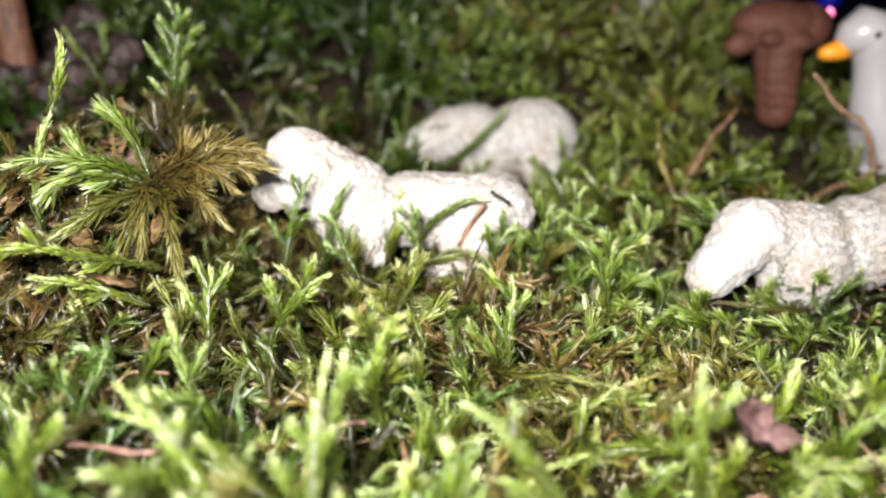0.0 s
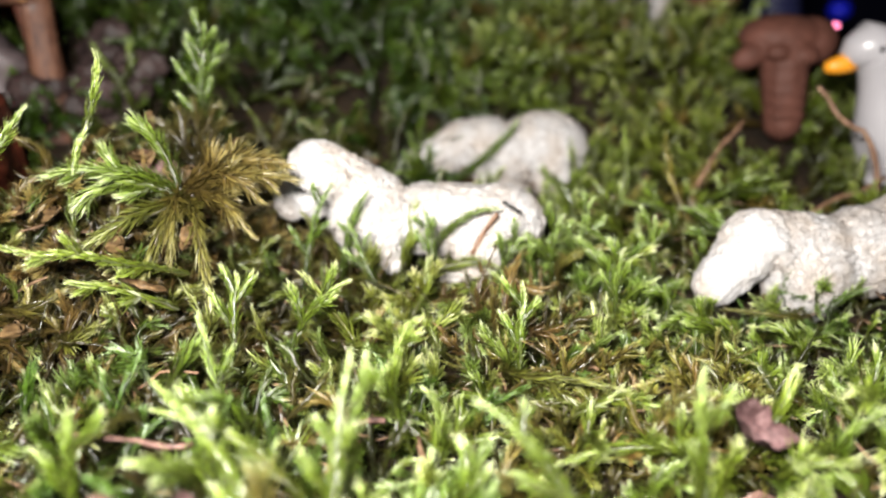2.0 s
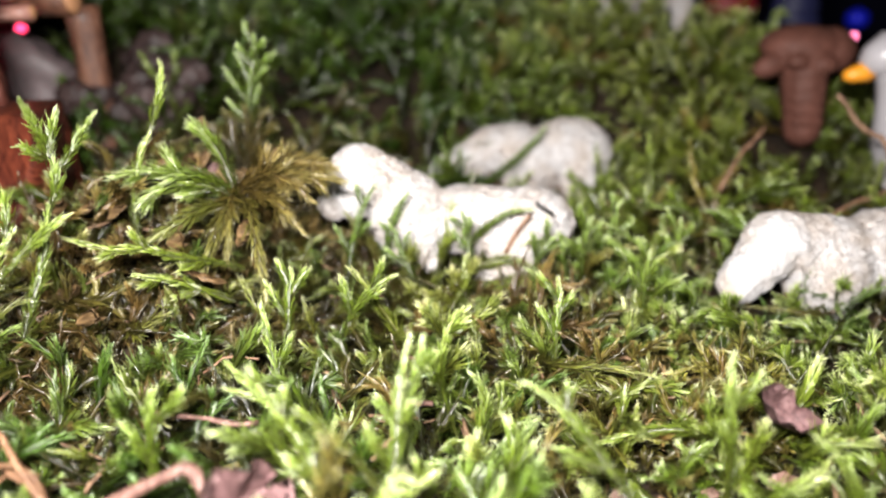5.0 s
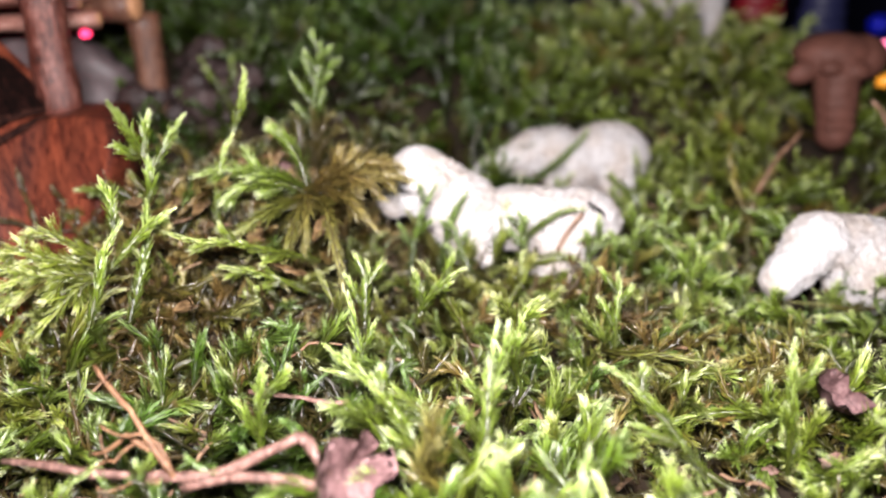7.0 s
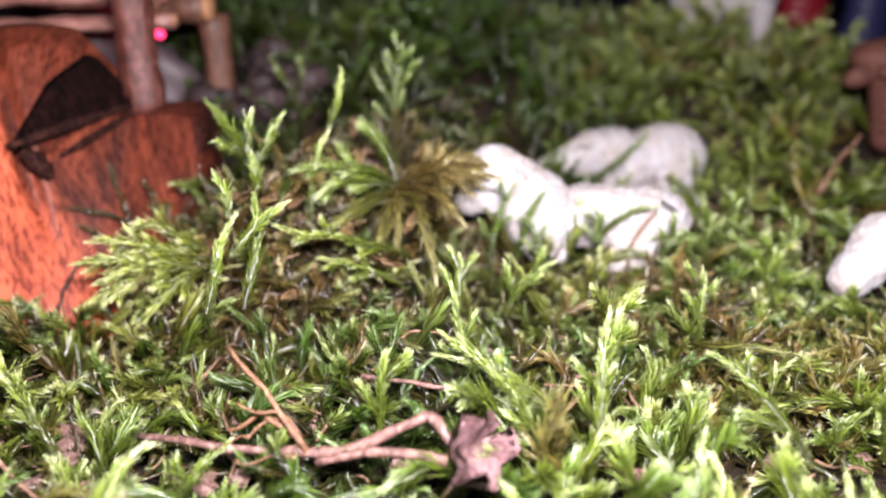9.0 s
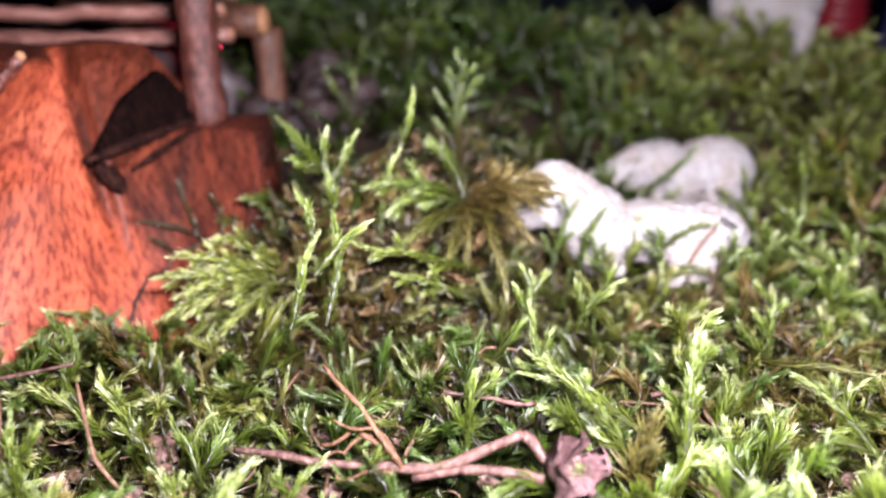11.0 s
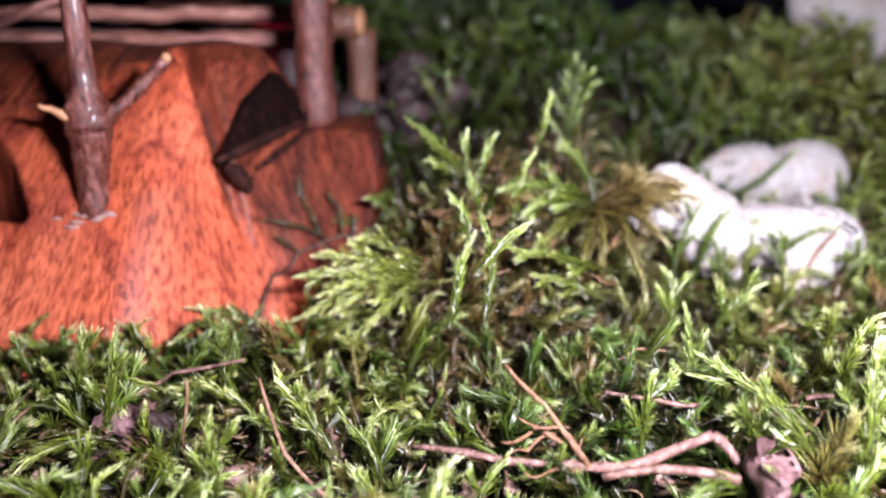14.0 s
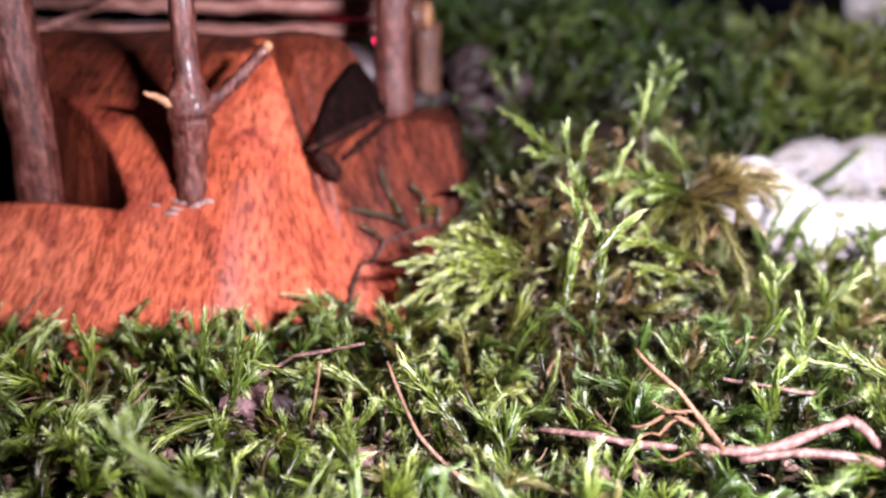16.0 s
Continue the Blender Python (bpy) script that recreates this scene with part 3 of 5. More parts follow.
def cast(name, at, shape, mat, label, category, relief=0.0007, grain=0.0011, turn=0, group="", voxel=0.00042):
    """Runs the lumps of shape together into one skin and gives it a fleece of small relief."""
    bm = bmesh.new()
    shape(bm)
    me = bpy.data.meshes.new(name)
    bm.to_mesh(me)
    bm.free()
    me.materials.append(mat)
    ob = new(name, me)
    ob.matrix_world = pose(*at, 0, 0, turn)
    rm = ob.modifiers.new("skin", "REMESH")
    rm.mode, rm.voxel_size, rm.use_smooth_shade = "VOXEL", voxel, True
    sm = ob.modifiers.new("smooth", "SMOOTH")
    sm.factor, sm.iterations = 0.6, 7
    if relief:
        tx = bpy.data.textures.new("fleece", "VORONOI")
        tx.noise_scale = grain
        tx.distance_metric = "DISTANCE"
        dm = ob.modifiers.new("fleece", "DISPLACE")
        dm.texture, dm.strength, dm.mid_level = tx, relief, 0.4
        tx2 = bpy.data.textures.new("curls", "CLOUDS")
        tx2.noise_scale, tx2.noise_depth = grain * 2.2, 2
        d2 = ob.modifiers.new("curls", "DISPLACE")
        d2.texture, d2.strength, d2.mid_level = tx2, relief * 1.4, 0.5
        s2 = ob.modifiers.new("soften", "SMOOTH")
        s2.factor, s2.iterations = 0.5, 1
    return tagged(ob, label, category, group)


def lamb_raised(bm):
    blob(bm, (0.006, 0, 0.0105), (0.0185, 0.0080, 0.0078))
    blob(bm, (0.0165, 0, 0.0100), (0.0100, 0.0080, 0.0082))
    blob(bm, (-0.0085, -0.001, 0.0105), (0.0090, 0.0084, 0.0092))
    bar(bm, (-0.0090, -0.001, 0.0140), (-0.0170, -0.002, 0.0205), 0.0074, 0.0060)
    blob(bm, (-0.0190, -0.002, 0.0212), (0.0076, 0.0062, 0.0062), (0, 25, 0))
    bar(bm, (-0.0200, -0.002, 0.0205), (-0.0256, -0.003, 0.0152), 0.0058, 0.0038)
    blob(bm, (-0.0215, -0.003, 0.0182), (0.0062, 0.0058, 0.0064))
    blob(bm, (-0.0160, -0.0068, 0.0178), (0.0028, 0.0014, 0.0056), (12, 18, 0))
    blob(bm, (-0.0155, 0.0050, 0.0190), (0.0020, 0.0015, 0.0050), (-20, 18, 0))
    blob(bm, (-0.0110, -0.004, 0.0120), (0.0075, 0.0060, 0.0085), (0, -20, 0))
    bar(bm, (-0.0100, -0.0070, 0.0050), (-0.0045, -0.0080, 0.0040), 0.0034, 0.0024)
    blob(bm, (0.0140, -0.0068, 0.0060), (0.0070, 0.0040, 0.0056), (0, -20, 0))
    bar(bm, (0.0105, -0.0088, 0.0025), (0.003, -0.0098, 0.002), 0.0024, 0.0020)


def lamb_grazing(bm):
    blob(bm, (0.0175, 0.002, 0.0125), (0.0165, 0.0088, 0.0105))
    blob(bm, (0.025, 0.001, 0.0125), (0.0115, 0.0094, 0.0108))
    blob(bm, (0.0020, -0.001, 0.0100), (0.0100, 0.0094, 0.0094))
    blob(bm, (-0.0095, -0.004, 0.0070), (0.0088, 0.0084, 0.0108), (0, 12, 0))
    bar(bm, (-0.008, -0.003, 0.0115), (-0.0185, -0.003, 0.0135), 0.0072, 0.0062)
    blob(bm, (-0.0208, -0.004, 0.0134), (0.0074, 0.0062, 0.0064), (0, -25, 0))
    bar(bm, (-0.0225, -0.005, 0.0115), (-0.0290, -0.0080, 0.0060), 0.0060, 0.0046)
    blob(bm, (-0.0165, -0.0090, 0.0115), (0.0016, 0.0012, 0.0046), (12, -25, 0))
    blob(bm, (0.013, -0.0085, 0.0055), (0.0062, 0.0042, 0.0056), (0, 15, 0))
    bar(bm, (0.020, -0.008, 0.004), (0.030, -0.009, 0.002), 0.0042, 0.0030)


def lamb_curled(bm):
    blob(bm, (0.0125, 0, 0.0125), (0.0128, 0.0092, 0.0108))
    blob(bm, (0.004, 0, 0.0115), (0.0105, 0.0086, 0.0088))
    blob(bm, (-0.0055, -0.001, 0.0135), (0.0110, 0.0078, 0.0082), (0, -18, 0))
    bar(bm, (-0.010, -0.002, 0.0145), (-0.0240, -0.004, 0.0080), 0.0070, 0.0046)
    blob(bm, (-0.0070, -0.008, 0.0105), (0.0022, 0.0015, 0.0055), (15, -20, 0))
    bar(bm, (-0.004, -0.007, 0.004), (0.006, -0.0095, 0.0025), 0.0034, 0.0026)
    blob(bm, (0.0150, -0.0075, 0.0060), (0.0065, 0.0040, 0.0058))


def lamb_standing(bm):
    blob(bm, (0, 0, 0.026), (0.0210, 0.0105, 0.0125))
    blob(bm, (-0.012, 0, 0.027), (0.0100, 0.0098, 0.0120))
    bar(bm, (-0.015, 0, 0.031), (-0.025, 0, 0.040), 0.0080, 0.0062)
    bar(bm, (-0.025, 0, 0.041), (-0.035, 0, 0.035), 0.0058, 0.0036)
    for lx, ly in ((-0.014, -0.006), (-0.011, 0.006), (0.013, -0.006), (0.016, 0.006)):
        bar(bm, (lx, ly, 0.020), (lx + 0.001, ly, 0.001), 0.0046, 0.0028)


cast("lamb_figurine", (-0.008, 0.1430, 0.0202), lamb_raised, RESIN, "white resin lamb lying in the moss with raised head", "figurine", group="lambs in the moss")
cast("lamb_figurine", (0.012, 0.202, 0.0190), lamb_curled, RESIN, "white resin lamb resting with lowered head behind a shoot", "figurine", group="lambs in the moss")
cast("lamb_figurine", (0.080, 0.138, 0.0160), lamb_grazing, RESIN, "white resin lamb with curly fleece bending to the moss", "figurine", group="lambs in the moss")
cast("lamb_figurine", (0.061, 0.288, 0.0525), lamb_standing, RESIN, "white resin lamb standing on the bank behind", "figurine", group="lambs in the moss")


def ball_arrays(at, radii, n=20, m=14):
    th, ph = np.meshgrid(np.linspace(0.02, np.pi - 0.02, m), np.arange(n) / n * 2 * np.pi, indexing="ij")
    V = np.stack([np.sin(th) * np.cos(ph), np.sin(th) * np.sin(ph), np.cos(th)], -1).reshape(-1, 3) * np.asarray(radii) + np.asarray(at)
    i, j = np.meshgrid(np.arange(m - 1), np.arange(n), indexing="ij")
    k = (j + 1) % n
    return V, np.stack([i * n + j, (i + 1) * n + j, (i + 1) * n + k, i * n + k], -1).reshape(-1, 4)


def goose():
    """Glazed goose: one skin over body, neck and head, the bill and eyes painted."""
    spine = np.array([(0.150, 0.200, 0.030), (0.143, 0.200, 0.029), (0.135, 0.200, 0.028), (0.127, 0.200, 0.029), (0.1205, 0.200, 0.033), (0.1175, 0.200, 0.038), (0.1160, 0.200, 0.044), (0.1150, 0.200, 0.049),
                      (0.1142, 0.200, 0.053), (0.1132, 0.200, 0.0565), (0.1115, 0.200, 0.0595), (0.1090, 0.200, 0.0600), (0.1062, 0.200, 0.0580), (0.1040, 0.200, 0.0560)])
    r = [0.003, 0.009, 0.0125, 0.0120, 0.0100, 0.0080, 0.0066, 0.0060, 0.0060, 0.0064, 0.0068, 0.0066, 0.0050, 0.0028]
    parts = [tube_arrays(spine, r, 24)]
    parts.append(tube_arrays([(0.1055, 0.200, 0.0560), (0.1030, 0.200, 0.0552), (0.1005, 0.200, 0.0546), (0.0985, 0.200, 0.0543)], [0.0030, 0.0026, 0.0021, 0.0012], 16))
    parts += [ball_arrays((0.1095, 0.1937, 0.0598), (0.0009, 0.0006, 0.0009), 12, 8), ball_arrays((0.1095, 0.2063, 0.0598), (0.0009, 0.0006, 0.0009), 12, 8)]
    parts.append(ball_arrays((0.1165, 0.192, 0.0255), (0.006, 0.004, 0.0025)))
    V, Q = join(parts)
    idx = np.concatenate([np.full(len(q), k) for (v, q), k in zip(parts, (0, 1, 2, 2, 0))])
    tagged(piece("goose_figurine", (V, Q), [GLAZE, BILL, BLACK], index=idx), "glossy white goose figurine with an orange bill", "figurine")


goose()


def ox(bm):
    blob(bm, (0.000, 0.002, 0.024), (0.0120, 0.0090, 0.0062))
    blob(bm, (0.0085, 0.003, 0.0225), (0.0075, 0.0085, 0.0070))
    blob(bm, (-0.0100, -0.003, 0.0190), (0.0052, 0.0030, 0.0034), (0, -25, 0))
    blob(bm, (0.0040, -0.0060, 0.0195), (0.0040, 0.0030, 0.0028))
    blob(bm, (-0.0035, -0.0060, 0.0205), (0.0034, 0.0028, 0.0024))
    bar(bm, (0.0005, -0.001, 0.020), (0.0015, -0.004, 0.001), 0.0072, 0.0056)
    for k in range(4):
        blob(bm, (0.001, -0.0062 - 0.0006 * k, 0.0125 - 0.0030 * k), (0.0050, 0.0022, 0.0013))


cast("ox_figurine", (0.0920, 0.213, 0.0370), ox, BROWN, "matt brown plastic animal figurine standing in the moss", "figurine", relief=0.0)


def robe(bm):
    for k in range(9):
        t = k / 8
        blob(bm, (0, 0, 0.002 + 0.05 * t), (0.013 - 0.006 * t, 0.011 - 0.005 * t, 0.006))
    blob(bm, (0, 0, 0.062), (0.0065, 0.0065, 0.0075))


cast("robed_figurine", (0.114, 0.350, 0.0640), robe, RED, "small robed figurine in dark red paint", "figurine", relief=0.0, voxel=0.0009, group="robed figures at the back")
cast("robed_figurine", (0.142, 0.345, 0.0450), robe, NAVY, "small robed figurine in dark navy paint", "figurine", relief=0.0, voxel=0.0009, group="robed figures at the back")

# ---- twig hut ----
hut = thing("twig_hut", (-0.18, 0.14, 0.02), "toy hut of brown twigs on a lacquered reddish burl", "hut")


def burl_height(x, y):
    """The burl's skin: a steep waisted middle lobe, a gully and a dark hole beside it, a cut lobe and a wide hollow.
    Gives height and how dark the wood is, painted shade included.
    """
    foot_line = 0.0888 + 0.0325 * step(-0.145, -0.114, x)
    s = y - foot_line
    right_lobe = step(-0.133, -0.117, x)
    middle = 0.0245 + 1.28 * np.minimum(s, 0.0175) + 0.9 * np.clip(s - 0.0175, 0, 0.0255) + 0.25 * np.clip(s - 0.043, 0, 0.012)
    cut_lobe = 0.0245 + np.minimum(s, 0.0275) + 0.08 * np.clip(s - 0.0275, 0, 0.03)
    z = middle + (cut_lobe - middle) * right_lobe
    # the gully along the waist of the middle lobe
    waist = x + 0.1307 + 0.85 * (y - 0.1202)
    gully = step(-0.0005, 0.0012, waist) * step(0.0075, 0.0035, waist) * step(0.117, 0.123, y) * step(0.146, 0.138, y)
    z = z - 0.0065 * gully
    # the dark hole between gully and cut lobe
    near_side, far_side = -0.1293 + 0.084 * (y - 0.1248), -0.1304 + 0.3236 * (y - 0.1202)
    hole = step(-0.0006, 0.0008, x - near_side) * step(0.0006, -0.0006, x - far_side) * step(0.123, 0.1255, y) * step(0.161, 0.155, y)
    z = z - 0.004 * hole
    # the hollow behind its firm lip
    brim = np.interp(y, (0.1032, 0.1074, 0.1122, 0.1166, 0.1208, 0.1240, 0.1290), (-0.1666, -0.1700, -0.1747, -0.1807, -0.1881, -0.1959, -0.215))
    hollow = step(0.1020, 0.1036, y) * step(0.0012, -0.0014, x - brim)
    z = z + (np.minimum(z, 0.012) - z) * hollow
    z = z + 0.0004 * np.sin(x * 210 + y * 60) * np.sin(y * 150 + 1) + 0.0005 * np.sin(x * 170 + 1.0) * np.sin(y * 130)
    right = -0.0955 - 0.004 * step(0.148, 0.163, y) - 0.014 * step(0.163, 0.180, y)
    edge = np.clip((right - x) / 0.0035, 0, 1) ** 0.5
    back = np.clip((0.172 + 0.009 * right_lobe - y) / 0.016, 0, 1) ** 0.5
    low = 0.004
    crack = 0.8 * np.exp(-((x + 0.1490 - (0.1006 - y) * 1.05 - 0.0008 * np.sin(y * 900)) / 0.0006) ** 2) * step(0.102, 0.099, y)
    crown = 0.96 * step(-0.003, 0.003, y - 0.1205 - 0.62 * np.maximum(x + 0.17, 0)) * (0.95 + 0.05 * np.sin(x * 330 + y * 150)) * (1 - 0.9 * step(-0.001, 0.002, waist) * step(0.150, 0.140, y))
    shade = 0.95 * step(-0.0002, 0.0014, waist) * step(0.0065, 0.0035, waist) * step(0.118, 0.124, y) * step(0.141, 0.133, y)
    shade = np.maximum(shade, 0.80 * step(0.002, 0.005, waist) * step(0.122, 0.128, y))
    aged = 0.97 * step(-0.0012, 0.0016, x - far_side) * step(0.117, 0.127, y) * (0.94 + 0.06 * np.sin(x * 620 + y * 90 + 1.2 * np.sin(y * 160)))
    # hole, hollow and gully are coloured dark in place of deep shade
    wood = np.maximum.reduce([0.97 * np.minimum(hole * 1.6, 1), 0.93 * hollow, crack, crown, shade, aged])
    return low + np.maximum(z - low, 0) * edge * back, wood


bx, by = np.meshgrid(np.linspace(-0.285, -0.087, 262), np.linspace(0.066, 0.207, 190))
bz, dark_mask = burl_height(bx, by)
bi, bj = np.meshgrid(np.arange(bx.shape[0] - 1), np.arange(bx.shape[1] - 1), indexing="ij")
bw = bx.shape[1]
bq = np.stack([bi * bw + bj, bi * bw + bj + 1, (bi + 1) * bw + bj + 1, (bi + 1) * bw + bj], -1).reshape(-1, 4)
slab = new("burl_base", quad_mesh("burl_base", np.stack([bx, by, bz], -1).reshape(-1, 3), bq, [BURL], {"bark": ("FLOAT", np.clip(dark_mask, 0, 1).ravel())}, smooth=True))
slab.parent, slab.matrix_parent_inverse = hut, hut.matrix_world.inverted()
slab["label"] = "lacquered reddish burl, clefts and hollow coloured dark for shade"


def twig(rng, pts, r0, r1, n=26, sides=12, rough=0.05, wander=0.0004):
    """A knotty stick through three points."""
    c = bezier(*pts, n)
    c = c + np.cumsum(rng.normal(0, wander, (n, 3)), 0) * np.linspace(0, 1, n)[:, None] * np.linspace(1, 0, n)[:, None] * 2
    r = np.linspace(r0, r1, n) * (1 + 0.06 * np.sin(np.linspace(0, 14, n) + rng.uniform(0, 6)))
    return tube_arrays(c, r, sides, rough, rng)


rt = np.random.default_rng(4)
piece("post", twig(rt, ((-0.1180, 0.158, 0.050), (-0.1185, 0.159, 0.105), (-0.1180, 0.160, 0.165)), 0.0052, 0.0048), BARK, hut)
piece("post", twig(rt, ((-0.1915, 0.112, 0.020), (-0.1915, 0.113, 0.085), (-0.1890, 0.115, 0.165)), 0.0052, 0.0046), BARK, hut)
stem_z = np.array([0.0400, 0.0440, 0.0480, 0.0520, 0.0560, 0.0590, 0.0615, 0.0640, 0.0665, 0.0690, 0.0730, 0.0800, 0.0900, 0.1000, 0.1150, 0.1300, 0.1500])
stem_r = np.array([0.0030, 0.0032, 0.0031, 0.0033, 0.0037, 0.0043, 0.0047, 0.0043, 0.0034, 0.0027, 0.0024, 0.0024, 0.0022, 0.0023, 0.0021, 0.0020, 0.0019])
zz = np.interp(np.linspace(0, 16, 49), np.arange(17), stem_z)
post_path = np.stack([-0.1517 + 0.0014 * np.clip((zz - 0.042) / 0.03, 0, 1) - 0.0008 * np.clip((zz - 0.08) / 0.07, 0, 1) + rt.normal(0, 0.00012, 49), 0.105 + 0.0012 * np.clip((zz - 0.042) / 0.02, 0, 1) + 0.004 * np.clip((zz - 0.08) / 0.07, 0, 1), zz], -1)
mid_post = piece("post", tube_arrays(post_path, np.interp(zz, stem_z, stem_r), 16, 0.05, rt), BARK, hut, "thin forked twig post")
piece("side_twig", twig(rt, ((-0.1490, 0.1065, 0.0600), (-0.1430, 0.109, 0.0650), (-0.1355, 0.1115, 0.0735)), 0.0017, 0.0013, 14, 9, 0.1), BARK, mid_post, "broken side twig with a pale end")
piece("side_twig", twig(rt, ((-0.1515, 0.1045, 0.0620), (-0.1540, 0.103, 0.0628), (-0.1575, 0.1010, 0.0655)), 0.0014, 0.0004, 10, 8), CUTWOOD, mid_post, "short splintered stub of pale wood")
piece("cut_end", ball_arrays((-0.1352, 0.1113, 0.0738), (0.0011, 0.0010, 0.0011), 10, 8), CUTWOOD, mid_post, "pale broken wood")
def rock(rng, at, radii, rough):
    V, Q = ball_arrays((0, 0, 0), (1, 1, 1), 28, 20)
    k = 1 + rough * np.sin(V[:, 0] * 5 + rng.uniform(0, 6)) * np.sin(V[:, 1] * 6 + rng.uniform(0, 6)) + rough * 0.7 * np.sin(V[:, 2] * 11 + V[:, 0] * 9 + rng.uniform(0, 6)) + rng.normal(0, rough * 0.25, len(V))
    return V * k[:, None] * np.asarray(radii) + np.asarray(at), Q


glue = np.random.default_rng(12)
for k in range(14):
    gx, gy = (glue.normal(-0.1530, 0.0030), glue.normal(0.1022, 0.0008)) if k < 8 else (glue.normal(-0.1512, 0.0020), glue.normal(0.1030, 0.0006))
    wide = glue.uniform(0.0006, 0.0013)
    gz = float(burl_height(np.array(gx), np.array(gy))[0])
    piece("glue_drop", rock(rt, (gx, gy, gz + 0.0001), (wide * 1.3, wide * 0.6, wide * 0.28), 0.2), GLUE, hut, "shiny pale drop of dried glue")
# bark flap beside the gully, coloured near-black for shade, with folds along its foot
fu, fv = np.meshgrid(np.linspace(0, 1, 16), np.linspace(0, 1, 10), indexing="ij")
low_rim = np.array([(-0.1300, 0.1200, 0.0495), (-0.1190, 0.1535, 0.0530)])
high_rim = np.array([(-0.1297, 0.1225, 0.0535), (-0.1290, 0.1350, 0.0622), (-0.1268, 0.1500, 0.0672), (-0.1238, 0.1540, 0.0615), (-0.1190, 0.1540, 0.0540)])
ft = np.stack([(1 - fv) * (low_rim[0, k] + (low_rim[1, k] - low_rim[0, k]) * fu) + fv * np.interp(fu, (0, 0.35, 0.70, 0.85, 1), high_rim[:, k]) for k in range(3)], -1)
ft[..., 1] -= 0.0010 * np.sin(np.pi * fv) + 0.0002 * np.sin(fu * 40)
ft = ft.reshape(-1, 3)
fi, fj = np.meshgrid(np.arange(15), np.arange(9), indexing="ij")
fq = np.stack([fi * 10 + fj, (fi + 1) * 10 + fj, (fi + 1) * 10 + fj + 1, fi * 10 + fj + 1], -1).reshape(-1, 4)
rim = [k * 10 for k in range(16)] + [150 + k for k in range(1, 10)] + [k * 10 + 9 for k in range(14, -1, -1)] + list(range(8, 0, -1))
fr = np.array([(p, q, q + 160, p + 160) for p, q in zip(rim, rim[1:] + rim[:1])])
flap = piece("bark_flap", (np.vstack([ft, ft + np.array([0.0005, 0.0010, 0])]), np.vstack([fq, fq[:, ::-1] + 160, fr])), SHADEBARK, hut, "flap of bark in the cleft, near-black for the shade there")
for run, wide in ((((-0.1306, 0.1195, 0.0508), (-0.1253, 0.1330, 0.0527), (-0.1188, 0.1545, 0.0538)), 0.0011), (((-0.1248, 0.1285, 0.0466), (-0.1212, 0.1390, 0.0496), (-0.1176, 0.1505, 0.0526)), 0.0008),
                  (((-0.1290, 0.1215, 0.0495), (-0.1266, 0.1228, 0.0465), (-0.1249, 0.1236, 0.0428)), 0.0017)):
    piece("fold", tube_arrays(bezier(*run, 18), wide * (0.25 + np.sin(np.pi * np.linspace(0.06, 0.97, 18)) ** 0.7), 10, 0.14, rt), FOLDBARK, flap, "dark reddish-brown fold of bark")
for k, (z, y, r, xr) in enumerate(((0.0722, 0.186, 0.0022, -0.122), (0.0760, 0.188, 0.0012, -0.128), (0.0790, 0.186, 0.0018, -0.124), (0.0826, 0.188, 0.0014, -0.121), (0.0862, 0.186, 0.0021, -0.123), (0.0905, 0.187, 0.0020, -0.121),
                                  (0.0948, 0.186, 0.0022, -0.122), (0.0998, 0.187, 0.0026, -0.122), (0.1052, 0.186, 0.0028, -0.122))):
    rail = piece("rail", twig(rt, ((-0.275, y - 0.004, z + 0.001 * (k % 2)), (-0.19, y + rt.normal(0, 0.001), z + rt.normal(0, 0.0008)), (xr, y + 0.006, z)), r * 1.12, r * 1.04, 30, 10, 0.10, 0.0007), RAIL if k % 2 == 0 else RAILDARK, hut)
    piece("cut_end", ball_arrays((xr, y + 0.0062, z), (0.0006, r * 0.8, r * 0.8), 12, 6), CUTWOOD, rail, "pale sawn end of a twig")
log = piece("log", twig(rt, ((-0.1155, 0.2015, 0.0755), (-0.160, 0.216, 0.0755), (-0.200, 0.236, 0.0755)), 0.0048, 0.0048, 14), TANBARK, hut)
piece("cut_end", ball_arrays((-0.1150, 0.2010, 0.0755), (0.0016, 0.0044, 0.0044), 14, 8), CUTWOOD, log, "pale sawn end of a log")
piece("brace", twig(rt, ((-0.232, 0.148, 0.0650), (-0.204, 0.154, 0.0760), (-0.172, 0.163, 0.0885)), 0.0012, 0.0010, 16, 8), RAIL, hut, "thin slanting twig")
piece("back_post", twig(rt, ((-0.1165, 0.207, 0.030), (-0.1168, 0.208, 0.045), (-0.1165, 0.208, 0.0730)), 0.0046, 0.0046, 14), TANBARK, hut)


for at, rad in (((-0.165, 0.222, 0.050), (0.034, 0.010, 0.0225)), ((-0.228, 0.222, 0.050), (0.034, 0.010, 0.024)), ((-0.098, 0.214, 0.040), (0.008, 0.007, 0.008)), ((-0.215, 0.250, 0.048), (0.036, 0.016, 0.024)), ((-0.1225, 0.064, 0.0185), (0.0042, 0.003, 0.0036)), ((-0.128, 0.060, 0.017), (0.003, 0.003, 0.003))):
    tagged(piece("stone", rock(rt, at, rad, 0.12), PALEROCK if rad[0] > 0.02 else ROCK), "rough mauve-grey stone lying in the moss", "stone", "stones near the hut")

pebble = np.random.default_rng(9)
